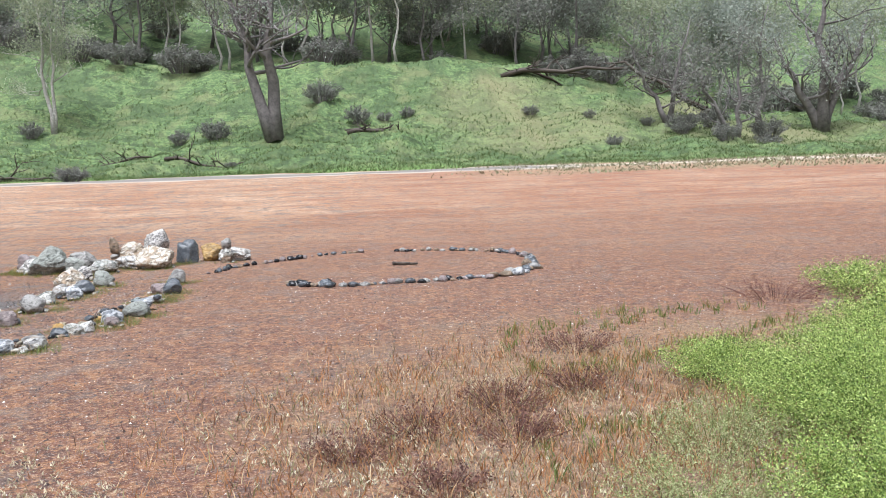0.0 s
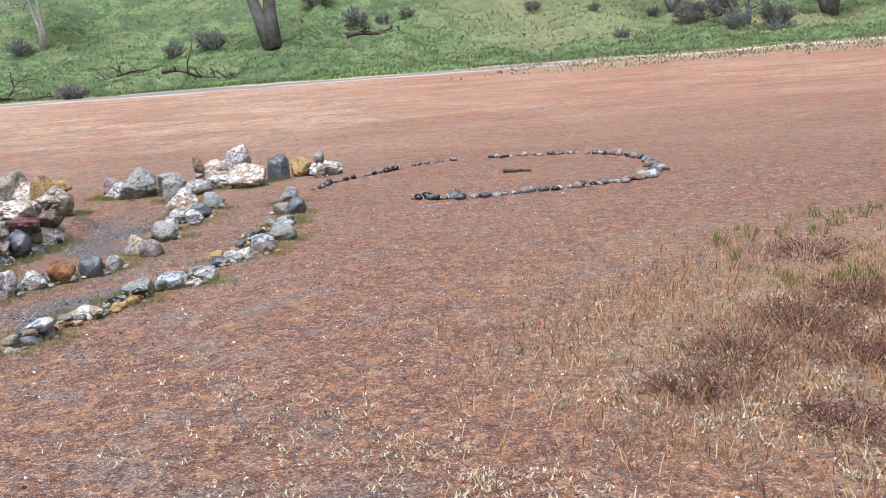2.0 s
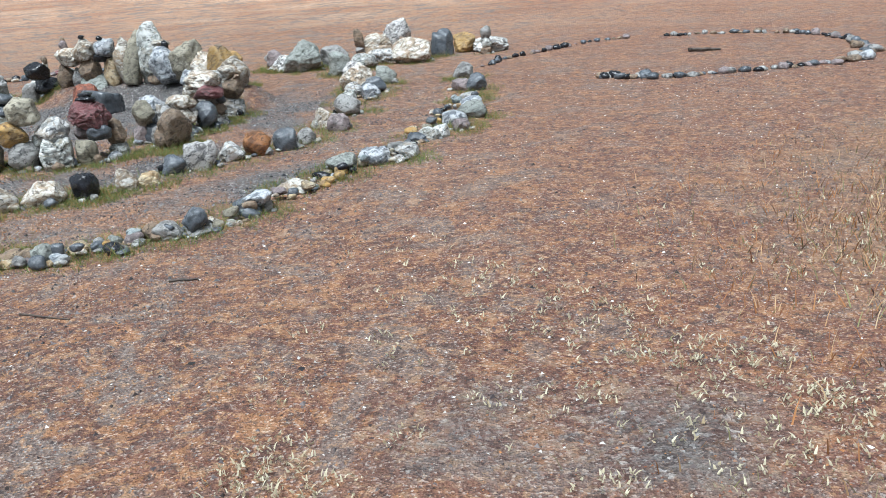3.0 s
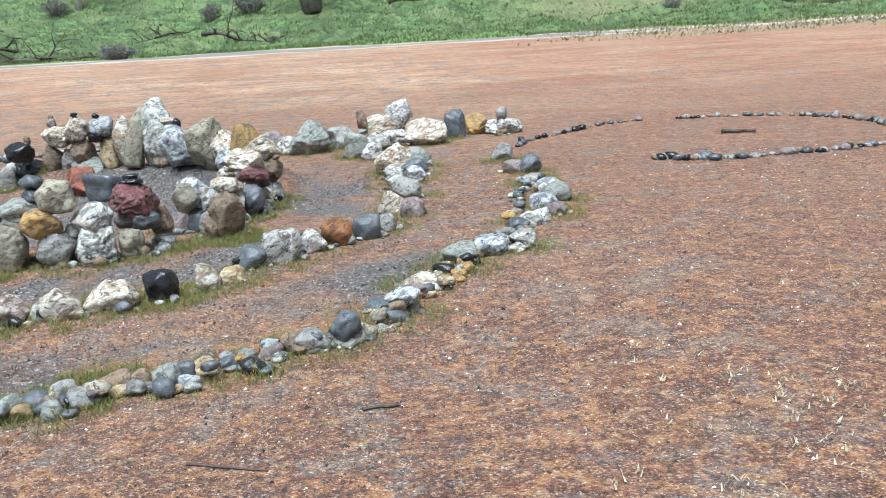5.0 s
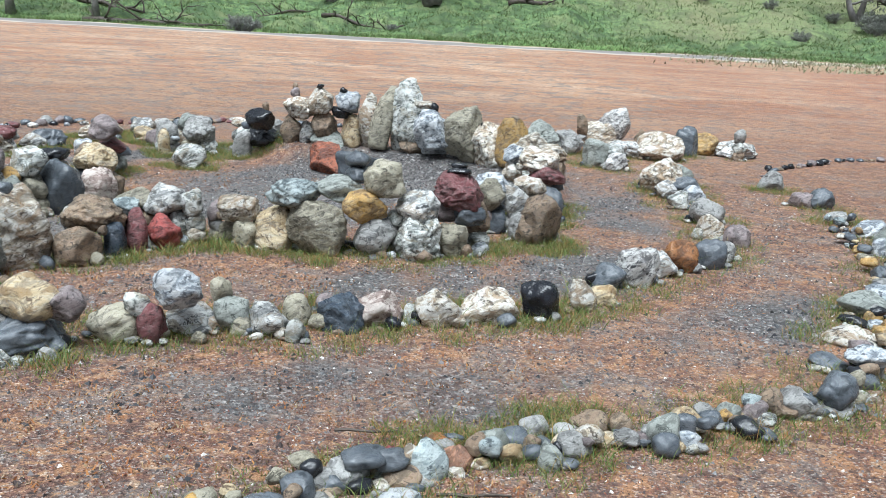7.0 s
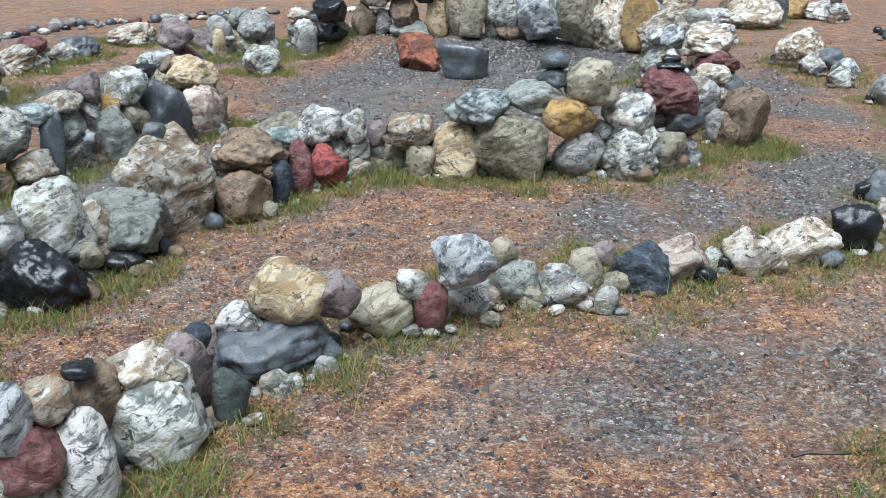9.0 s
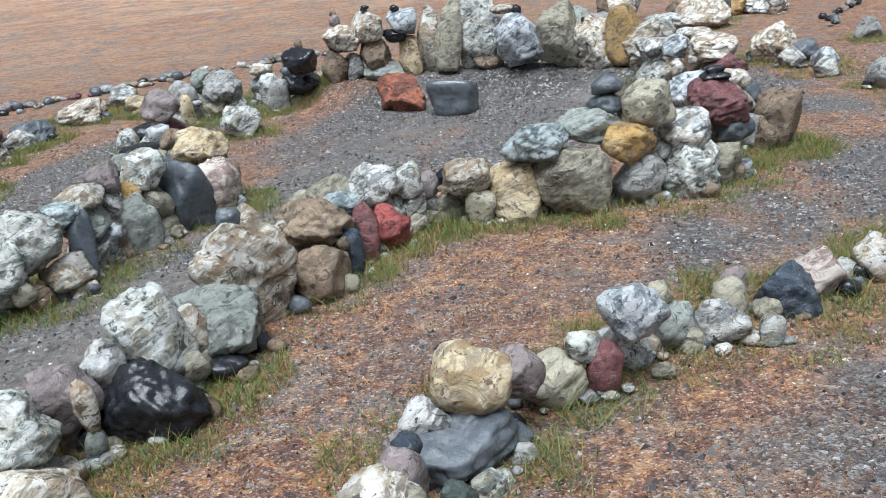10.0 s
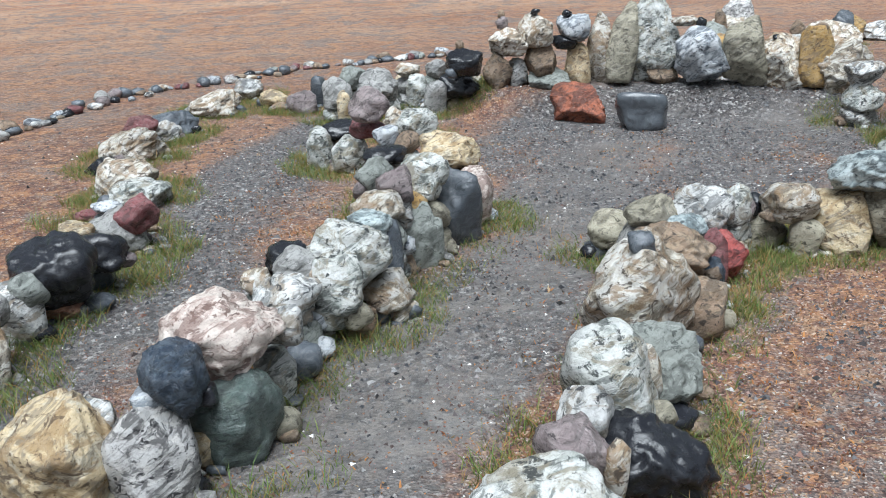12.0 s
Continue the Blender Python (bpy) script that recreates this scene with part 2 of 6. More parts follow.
def gravel_at(x, y):
    g = np.exp(-(polyline_distance(x, y, MAIN_PATH) / 0.42) ** 4)
    g = np.maximum(g, np.exp(-(np.hypot((x + 6.9) / 1.5, (y - 9.1) / 1.25)) ** 6))
    g = np.maximum(g, 0.8 * np.exp(-(polyline_distance(x, y, LEFT_LANE) / 0.4) ** 4))
    g = np.maximum(g, 0.72 * np.exp(-(polyline_distance(x, y, SECOND_LANE) / 0.42) ** 4) * np.clip(0.7 + 0.8 * wobble(x, y, 17, 1.3), 0, 1) * (0.35 + 0.65 * step(x, -7.2, -6.2)))
    g = np.maximum(g, 0.6 * np.exp(-(polyline_distance(x, y, OUTER_LANE) / 0.38) ** 4) * np.clip(0.55 + 0.9 * wobble(x, y, 18, 1.2), 0, 1) * (1 - 0.8 * step(y, 6.6, 7.6)))
    g = np.maximum(g, 0.45 * np.exp(-(np.hypot(x + 2.3, (y - 3.2) / 0.6) / 0.9) ** 2))
    return np.clip(g * (0.85 + 0.5 * wobble(x, y, 11, 1.1)), 0, 1)


def mud_at(x, y):
    """Smooth wet silt: the trodden middle of the main path and a few washes."""
    m = np.exp(-(polyline_distance(x, y, MAIN_PATH) / 0.36) ** 4)
    m = np.maximum(m, 0.8 * np.exp(-(np.hypot((x + 6.15) / 0.5, (y - 9.35) / 0.3)) ** 4))
    m = np.maximum(m, 0.6 * np.exp(-(polyline_distance(x, y, [(-10.1, 5.4), (-9.8, 6.6)]) / 0.25) ** 4))
    return np.clip(m * (0.8 + 0.7 * wobble(x, y, 19, 0.9)), 0, 1)


def green_at(x, y):
    edge = 55.2 + 0.8 * wobble(x, y, 12, 9)
    return step(y, edge, edge + 1.8)


def dry_at(x, y):
    strip = step(x, -2, 10) * step(y, 38, 43) * (1 - step(y, 55, 58))
    brow = (1 - step(y, 87, 94)) * step(y, 64, 76) * step(x, -8, 8) * (0.45 + 0.4 * wobble(x, y, 14, 14))
    near = np.exp(-(np.hypot((x - 1.6) / 2.8, (y - 5.2) / 2.6)) ** 4)
    return np.clip(np.maximum(np.maximum(strip, brow), 0.7 * near * (0.7 + 0.5 * wobble(x, y, 15, 0.9))), 0, 1)


def build_ground():
    def axis(parts):
        return np.unique(np.round(np.concatenate([np.arange(a, b, s) for a, b, s in parts]), 3))
    xs = axis([(-400, -120, 40), (-120, -60, 2.5), (-60, -13, 0.8), (-13, 6, 0.09), (6, 60, 0.8), (60, 120, 2.5), (120, 401, 40)])
    ys = axis([(-300, -40, 40), (-40, 0, 2), (0, 2.4, 0.3), (2.4, 15, 0.09), (15, 50, 0.6), (50, 58, 0.3), (58, 100, 0.7), (100, 110, 1.5), (110, 260, 6), (260, 501, 60)])
    gx, gy = np.meshgrid(xs, ys)
    gz = ground_height(gx, gy)
    verts = np.stack([gx, gy, gz], -1).reshape(-1, 3)
    ny, nx = gx.shape
    i = (np.arange(ny - 1)[:, None] * nx + np.arange(nx - 1)[None, :]).reshape(-1)
    faces = np.stack([i, i + 1, i + nx + 1, i + nx], -1)
    me = bpy.data.meshes.new("ground")
    me.from_pydata(verts.tolist(), [], faces.tolist())
    zone = me.color_attributes.new("zone", "FLOAT_COLOR", "POINT")
    x, y = verts[:, 0], verts[:, 1]
    road = np.clip(1.25 - np.abs(y - ROAD_Y) / 3.0, 0, 1) * (1 - 0.75 * step(x, 0, 12))
    zone.data.foreach_set("color", np.stack([gravel_at(x, y), green_at(x, y), dry_at(x, y), road], -1).astype(np.float32).ravel())
    me.attributes.new("mud", "FLOAT", "POINT").data.foreach_set("value", mud_at(x, y).astype(np.float32))
    me.polygons.foreach_set("use_smooth", np.ones(len(me.polygons), bool))
    me.materials.append(ground_material())
    ob = new("ground", me)
    return tagged(ob, "wet red soil field with gravel lanes and a grassy hillside", "ground", kind="structure")


def pebbled(n, l, vec, scale, spread=1.0):
    """Cells of a gravel: a random tone for each, and its height."""
    v = n.new("ShaderNodeTexVoronoi")
    v.inputs["Scale"].default_value, v.inputs["Randomness"].default_value = scale, spread
    l.new(vec, v.inputs["Vector"])
    s = n.new("ShaderNodeSeparateColor")
    l.new(v.outputs["Color"], s.inputs[0])
    return s.outputs[0], v.outputs["Distance"]


def ground_material():
    m, n, l, b = nodes_of("ground_soil", 0.7, 0.35)
    co = n.new("ShaderNodeTexCoord").outputs["Object"]
    at = n.new("ShaderNodeAttribute")
    at.attribute_name = "zone"
    sep = n.new("ShaderNodeSeparateColor")
    l.new(at.outputs["Color"], sep.inputs[0])
    gravel, green, dry, road = sep.outputs[0], sep.outputs[1], sep.outputs[2], at.outputs["Alpha"]
    wide = noise_node(n, l, co, 0.35, 5, 0.6)
    mid = noise_node(n, l, co, 3.2, 6, 0.65)
    fine = noise_node(n, l, co, 22, 6, 0.75)
    tiny = noise_node(n, l, co, 110, 4, 0.7)
    cell, bulge = pebbled(n, l, co, 62)
    grit, grit_bulge = pebbled(n, l, co, 130)
    stretched = n.new("ShaderNodeMapping")
    stretched.inputs["Scale"].default_value = (0.22, 0.42, 1)
    l.new(co, stretched.inputs["Vector"])
    drift = noise_node(n, l, stretched.outputs[0], 1.0, 6, 0.62)
    place = n.new("ShaderNodeSeparateXYZ")
    l.new(co, place.inputs[0])
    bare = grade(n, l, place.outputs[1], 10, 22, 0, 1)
    clod = noise_node(n, l, co, 9, 6, 0.72, 0.4)
    soil = ramp(n, l, mid, (0.38, (.10, .043, .032)), (0.5, (.165, .068, .045)), (0.62, (.25, .11, .066)))
    soil = mixed(n, l, grade(n, l, drift, 0.48, 0.58, 0, 0.45), soil, (.38, .22, .14))
    soil = mixed(n, l, grade(n, l, wide, 0.49, 0.6, 0, 0.45), soil, (.185, .095, .074))
    streaks = n.new("ShaderNodeMapping")
    streaks.inputs["Scale"].default_value = (0.5, 1.7, 1)
    l.new(co, streaks.inputs["Vector"])
    band = noise_node(n, l, streaks.outputs[0], 1.0, 7, 0.68, 0.5)
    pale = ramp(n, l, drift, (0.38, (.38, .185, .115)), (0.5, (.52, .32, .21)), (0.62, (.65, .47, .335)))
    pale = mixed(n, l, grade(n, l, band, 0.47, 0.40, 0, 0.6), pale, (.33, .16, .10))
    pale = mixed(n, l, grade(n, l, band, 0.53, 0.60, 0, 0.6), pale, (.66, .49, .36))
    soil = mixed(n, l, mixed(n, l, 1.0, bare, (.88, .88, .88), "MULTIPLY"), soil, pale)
    moss = noise_node(n, l, co, 7, 5, 0.7, 0.6)
    soil = mixed(n, l, grade(n, l, moss, 0.53, 0.57, 0, 0.75), soil, (.47, .23, .095))
    soil = mixed(n, l, grade(n, l, moss, 0.46, 0.41, 0, 0.7), soil, (.105, .066, .062))
    east = grade(n, l, place.outputs[0], -4.5, -1.0, 0, 0.5)
    soil = mixed(n, l, mixed(n, l, 1.0, east, grade(n, l, mid, 0.35, 0.6, 1.0, 0.35), "MULTIPLY"), soil, (.235, .068, .038))
    silt = noise_node(n, l, co, 2.1, 5, 0.7, 0.8)
    near = grade(n, l, place.outputs[0], -4.0, -1.5, 0.9, 0.5)
    silted = n.new("ShaderNodeMath")
    silted.operation = "MULTIPLY"
    l.new(grade(n, l, silt, 0.52, 0.58, 0, 1), silted.inputs[0])
    l.new(near, silted.inputs[1])
    soil = mixed(n, l, silted.outputs[0], soil, (.19, .17, .16))
    close = grade(n, l, place.outputs[1], 11, 24, 1.0, 0.3)
    for field, lo, hi, share, tone in ((fine, 0.54, 0.585, 0.8, (.52, .30, .15)), (fine, 0.455, 0.41, 0.88, (.06, .036, .032)), (clod, 0.575, 0.61, 0.65, (.50, .33, .20)), (clod, 0.43, 0.395, 0.8, (.065, .045, .043))):
        amount = n.new("ShaderNodeMath")
        amount.operation = "MULTIPLY"
        l.new(grade(n, l, field, lo, hi, 0, share), amount.inputs[0])
        l.new(close, amount.inputs[1])
        soil = mixed(n, l, amount.outputs[0], soil, tone)
    flecks = ramp(n, l, grit, (0.0, (.02, .016, .016)), (0.45, (.13, .075, .057)), (0.85, (.32, .20, .14)), (0.985, (.66, .60, .54)))
    soil = mixed(n, l, grade(n, l, place.outputs[1], 11, 26, 0.4, 0.12), soil, flecks)
    stones = ramp(n, l, cell, (0.0, (.02, .02, .022)), (0.5, (.075, .075, .08)), (0.85, (.17, .165, .165)), (0.985, (.5, .49, .47)))
    stones = mixed(n, l, grade(n, l, grit, 0.6, 0.98, 0, 0.6), stones, (.20, .195, .187))
    stones = mixed(n, l, grade(n, l, mid, 0.47, 0.6, 0, 0.6), stones, (.15, .147, .143))
    stones = mixed(n, l, grade(n, l, fine, 0.46, 0.42, 0, 0.7), stones, (.03, .03, .032))
    silty = n.new("ShaderNodeAttribute")
    silty.attribute_name = "mud"
    mud = silty.outputs["Fac"]
    silt_tone = ramp(n, l, clod, (0.35, (.085, .083, .08)), (0.6, (.155, .15, .143)))
    stones = mixed(n, l, mixed(n, l, 1.0, mud, grade(n, l, fine, 0.40, 0.50, 0.45, 0.95), "MULTIPLY"), stones, silt_tone)
    edge = n.new("ShaderNodeMath")
    edge.operation = "MULTIPLY_ADD"
    l.new(fine, edge.inputs[0])
    edge.inputs[1].default_value = 0.9
    l.new(gravel, edge.inputs[2])
    col = mixed(n, l, grade(n, l, edge.outputs[0], 0.66, 1.0, 0, 0.92), soil, stones)
    straw = ramp(n, l, fine, (0.3, (.14, .09, .06)), (0.55, (.34, .25, .15)), (0.75, (.50, .42, .29)))
    col = mixed(n, l, grade(n, l, dry, 0.05, 0.9, 0, 0.75), col, straw)
    grass = ramp(n, l, mid, (0.38, (.062, .11, .042)), (0.5, (.105, .172, .064)), (0.62, (.17, .24, .092)))
    tuft = noise_node(n, l, co, 0.9, 6, 0.7)
    grass = mixed(n, l, grade(n, l, tuft, 0.50, 0.43, 0, 0.8), grass, (.04, .066, .028))
    clump = noise_node(n, l, co, 0.16, 5, 0.6, 0.6)
    grass = mixed(n, l, grade(n, l, clump, 0.5, 0.44, 0, 0.6), grass, (.055, .09, .036))
    grass = mixed(n, l, grade(n, l, wide, 0.5, 0.65, 0, 0.5), grass, (.20, .215, .10))
    grass = mixed(n, l, grade(n, l, place.outputs[1], 62, 58, 0, 0.7), grass, (.17, .30, .075))
    dry_grass = mixed(n, l, grade(n, l, dry, 0.1, 0.8, 0, 0.75), grass, (.24, .22, .12))
    col = mixed(n, l, green, col, dry_grass)
    lane = ramp(n, l, road, (0.2, (.50, .44, .37)), (0.42, (.46, .43, .38)), (0.55, (.24, .235, .23)), (0.9, (.21, .205, .20)))
    col = mixed(n, l, grade(n, l, road, 0.02, 0.2, 0, 0.9), col, lane)
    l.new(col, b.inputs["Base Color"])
    shine = n.new("ShaderNodeMath")
    shine.operation = "SUBTRACT"
    l.new(grade(n, l, gravel, 0.2, 1.0, 0.72, 0.36), shine.inputs[0])
    l.new(grade(n, l, mud, 0.3, 1.0, 0, 0.16), shine.inputs[1])
    l.new(shine.outputs[0], b.inputs["Roughness"])
    add = n.new("ShaderNodeMath")
    l.new(fine, add.inputs[0])
    l.new(mixed(n, l, 0.5, bulge, grit_bulge), add.inputs[1])
    relief = n.new("ShaderNodeMath")
    relief.operation = "MULTIPLY"
    l.new(add.outputs[0], relief.inputs[0])
    l.new(grade(n, l, mud, 0.1, 0.9, 1.0, 0.25), relief.inputs[1])
    bumped(n, l, b, relief.outputs[0], 0.9, 0.02)
    return m


build_ground()

# ---- shapes ----
def ball(level):
    bm = bmesh.new()
    bmesh.ops.create_icosphere(bm, subdivisions=level, radius=1)
    bm.verts.ensure_lookup_table()
    v = np.array([p.co[:] for p in bm.verts])
    f = [[p.index for p in q.verts] for q in bm.faces]
    bm.free()
    return v, f


BALLS = {k: ball(k) for k in (1, 2, 3, 4, 5)}


def rock_points(seed, w, d, h, sharp, level):
    """A boulder: a blocky ball cut by random planes with worn edges, then chipped and roughened, to fill w x d x h."""
    rng = np.random.RandomState(seed)
    v, f = BALLS[level]
    turn = np.linalg.qr(rng.normal(size=(3, 3)))[0]
    q = np.abs(v @ turn) if sharp < 0.92 and h < 1.3 * w else np.abs(v)
    blocky = 5.0 if sharp >= 0.92 else 3.0 if h >= 1.3 * w else 2.2 + 1.0 * sharp
    base = (q ** blocky).sum(1) ** (-1 / blocky)
    n = 4 if sharp >= 0.92 else 10 if h >= 1.3 * w else 11 + int(8 * sharp)
    dirs = rng.normal(size=(n, 3))
    dirs /= np.linalg.norm(dirs, axis=1)[:, None]
    cut = rng.uniform(0.74 - 0.10 * sharp, 1.02, n)
    dot = np.clip(v @ dirs.T, 1e-3, None)
    reach = np.minimum(cut / dot, 3.0)
    k = 16 + 34 * sharp
    r = -np.log(np.exp(-k * reach).sum(1) + np.exp(-k * base)) / k
    lump, chip, fine = np.zeros(len(v)), np.zeros(len(v)), np.zeros(len(v))
    for i in range(6):
        lump += np.sin(v @ (rng.normal(size=3) * (2.0 + 0.9 * i)) + rng.uniform(0, 6.28)) / (2 + i)
    warp = v + 0.22 * np.stack([np.sin(v @ (rng.normal(size=3) * 4) + rng.uniform(0, 6)) for _ in range(3)], -1)
    for i in range(7):
        chip += np.abs(np.sin(warp @ (rng.normal(size=3) * (2.6 + 1.1 * i)) + rng.uniform(0, 6.28))) / (1.4 + 0.6 * i) - 0.25
        fine += np.sin(warp @ (rng.normal(size=3) * (11 + 3 * i)) + rng.uniform(0, 6.28)) / 7
    rough = (0.45 + 0.7 * sharp) if sharp < 0.92 else 0.25
    p = v * (r * (1 + 0.06 * lump + 0.12 * rough * chip + 0.035 * rough * fine))[:, None]
    low = np.clip(-p[:, 2:] / np.abs(p[:, 2]).max(), 0, 1)
    p[:, :2] *= 1 + 0.14 * low ** 1.5
    p[:, 2] = np.maximum(p[:, 2], 0.8 * p[:, 2].min() + 0.05 * p[:, 2])
    lo, hi = p.min(0), p.max(0)
    p = (p - (lo + hi) / 2) / (hi - lo) * np.array([w, d, h])
    return p, f


def rock_mesh(name, seed, w, d, h, sharp, level, material):
    p, f = rock_points(seed, w, d, h, sharp, level)
    me = bpy.data.meshes.new(name)
    me.from_pydata(p.tolist(), [], f)
    me.polygons.foreach_set("use_smooth", np.ones(len(me.polygons), bool))
    me.materials.append(material)
    return me


stone_count = [0]


def stone(row, x, y, z, w, d, h, turn, look_of, parent=None):
    """One stone of the labyrinth, z its middle; one of a far ring becomes a part of that ring."""
    material, words, sharp = look_of
    stone_count[0] += 1
    name = "boulder" if w > 0.2 else "stone"
    level = 5 if w > 0.27 else 4 if w > 0.13 else 3 if w > 0.06 else 2
    if parent:
        level = 2
    grow = 1.1
    me = rock_mesh(name, stone_count[0], w * grow, d * grow * 1.12, h * grow, sharp, level, material)
    ob = new(name, me)
    ob.matrix_world = pose(x, y, z, random.uniform(-4, 4), random.uniform(-4, 4), turn)
    if parent:
        ob.parent = parent
        return ob
    size = "large " if w > 0.27 else "small " if w < 0.12 else ""
    return tagged(ob, f"{size}{words} stone {ROW_WORDS[row]}", "stone", "stones " + ROW_WORDS[row])


# ---- the labyrinth's stones ----
stone(C, -9.83, 5.83, 0.14, 0.30, 0.25, 0.32, 17, TAN)
stone(C, -9.62, 5.84, 0.13, 0.23, 0.20, 0.29, 10, SPECK)
stone(C, -9.51, 5.99, 0.08, 0.13, 0.11, 0.18, 10, TAN)
stone(C, -9.54, 5.81, 0.03, 0.08, 0.07, 0.10, 8, GRAY)
stone(C, -9.42, 6.02, 0.11, 0.25, 0.20, 0.26, 3, DKGREEN)
stone(C, -9.32, 6.29, 0.08, 0.12, 0.10, 0.20, 4, WGREEN)
stone(C, -9.25, 6.42, 0.05, 0.13, 0.11, 0.13, 11, SLATE)
stone(C, -9.20, 6.66, 0.05, 0.13, 0.11, 0.13, 7, GRAY)
stone(C, -9.05, 6.69, 0.05, 0.14, 0.12, 0.13, 4, BROWN)
stone(C, -8.94, 6.80, 0.12, 0.20, 0.17, 0.13, -7, CREAM)
stone(C, -9.45, 6.14, 0.31, 0.34, 0.29, 0.23, 10, PINK)
stone(C, -9.28, 6.26, 0.26, 0.11, 0.09, 0.11, 1, WHITE)
stone(C, -9.54, 5.91, 0.30, 0.16, 0.15, 0.17, 8, BLUE)
stone(C, -9.76, 5.91, 0.20, 0.12, 0.10, 0.15, 12, WHITE)
stone(C, -9.28, 6.53, 0.23, 0.21, 0.18, 0.17, -0, WHITE)
stone(C, -9.12, 6.63, 0.20, 0.17, 0.15, 0.25, 8, WGREEN)
stone(C, -9.40, 6.79, 0.20, 0.11, 0.09, 0.09, 12, CREAM)
stone(C, -9.28, 6.82, 0.26, 0.16, 0.13, 0.12, 9, BLACK)
stone(C, -9.25, 6.67, 0.30, 0.15, 0.13, 0.10, 8, GRAY)
stone(C, -9.07, 6.81, 0.27, 0.30, 0.26, 0.24, -5, WGREEN)
stone(C, -8.91, 6.97, 0.15, 0.10, 0.08, 0.32, -6, SLATE)
stone(C, -8.76, 7.33, 0.13, 0.19, 0.16, 0.28, -3, GREEN)
stone(C, -8.98, 6.99, 0.31, 0.18, 0.15, 0.08, 2, TEAL)
stone(C, -8.94, 7.15, 0.33, 0.20, 0.17, 0.11, 3, CREAM)
stone(C, -8.79, 7.35, 0.26, 0.13, 0.11, 0.12, 1, OCHRE)
stone(C, -8.58, 7.59, 0.16, 0.25, 0.21, 0.35, -14, SLATE)
stone(C, -8.86, 7.28, 0.38, 0.14, 0.12, 0.14, -2, MAUVE)
stone(C, -8.72, 7.46, 0.36, 0.21, 0.17, 0.17, -3, WGREEN)
stone(C, -8.45, 7.83, 0.13, 0.19, 0.16, 0.27, -9, PINK)
stone(C, -8.91, 7.78, 0.28, 0.18, 0.16, 0.16, -8, GREEN)
stone(C, -8.53, 7.99, 0.31, 0.28, 0.23, 0.18, -8, TAN)
stone(C, -8.85, 7.99, 0.32, 0.20, 0.17, 0.08, -10, BLACK)
stone(C, -9.00, 8.91, 0.10, 0.21, 0.18, 0.23, 6, WGREEN)
stone(C, -9.18, 9.05, 0.11, 0.16, 0.14, 0.25, 7, WGREEN)
stone(C, -8.72, 8.19, 0.33, 0.13, 0.11, 0.11, -4, BROWN)
stone(C, -8.82, 8.34, 0.33, 0.13, 0.11, 0.11, -6, LGRAY)
stone(C, -9.04, 9.16, 0.20, 0.25, 0.21, 0.10, 6, BLACK)
stone(C, -8.88, 8.93, 0.26, 0.22, 0.19, 0.12, -1, MAROON)
stone(C, -8.88, 8.81, 0.42, 0.22, 0.19, 0.18, 4, MAUVE)
stone(C, -8.64, 10.04, 0.06, 0.15, 0.12, 0.16, 2, CREAM)
stone(C, -8.53, 9.66, 0.09, 0.27, 0.23, 0.21, -5, WGREEN)
stone(C, -9.00, 10.20, 0.11, 0.10, 0.09, 0.26, -2, TAN)
stone(C, -9.04, 10.37, 0.21, 0.21, 0.17, 0.22, 1, GRAY)
stone(C, -9.32, 10.82, 0.08, 0.23, 0.19, 0.18, 1, MAUVE)
stone(C, -9.18, 10.99, 0.11, 0.13, 0.11, 0.26, -5, SLATE)
stone(C, -8.92, 10.60, 0.28, 0.20, 0.17, 0.16, -4, GREEN)
stone(C, -8.74, 10.43, 0.24, 0.29, 0.24, 0.23, 2, GRAY)
stone(C, -8.41, 10.80, 0.11, 0.16, 0.14, 0.26, -13, WGREEN)
stone(C, -8.31, 10.43, 0.11, 0.18, 0.15, 0.25, -14, GRAY)
stone(C, -8.50, 11.23, 0.08, 0.12, 0.10, 0.18, -2, TAN)
stone(C, -8.14, 10.50, 0.05, 0.20, 0.17, 0.13, -12, TAN)
stone(C, -8.12, 10.49, 0.20, 0.35, 0.30, 0.19, -8, BLACK)
stone(C, -8.10, 10.29, 0.39, 0.26, 0.22, 0.19, -9, BLACK)
stone(C, -8.10, 10.49, 0.48, 0.06, 0.05, 0.09, -11, BROWN)
stone(C, -8.19, 11.20, 0.22, 0.18, 0.15, 0.14, 1, GRAY)
stone(C, -7.92, 10.79, 0.06, 0.16, 0.14, 0.15, -14, TAN)
stone(C, -8.47, 10.90, 0.26, 0.19, 0.16, 0.12, -6, CREAM)
stone(B, -7.82, 10.43, 0.29, 0.21, 0.18, 0.27, -16, BROWN)
stone(B, -7.67, 10.41, 0.28, 0.14, 0.12, 0.20, -10, WHITE)
stone(B, -7.74, 10.41, 0.51, 0.28, 0.24, 0.20, -15, CREAM)
stone(B, -7.79, 10.42, 0.65, 0.09, 0.07, 0.09, -13, MAUVE)
stone(B, -7.79, 10.43, 0.71, 0.05, 0.04, 0.06, -7, BROWN)
stone(B, -7.54, 10.39, 0.59, 0.25, 0.21, 0.24, -16, CREAM)
stone(B, -7.54, 10.39, 0.72, 0.07, 0.06, 0.04, -12, BLACK)
stone(B, -7.50, 10.38, 0.37, 0.23, 0.20, 0.25, -7, BROWN)
stone(B, -7.42, 10.38, 0.20, 0.31, 0.26, 0.22, -21, GREEN)
stone(B, -7.33, 10.36, 0.49, 0.20, 0.17, 0.10, -22, BLACK)
stone(B, -7.26, 10.35, 0.59, 0.24, 0.21, 0.19, -20, LGRAY)
stone(B, -7.31, 10.35, 0.70, 0.07, 0.06, 0.05, -11, BLACK)
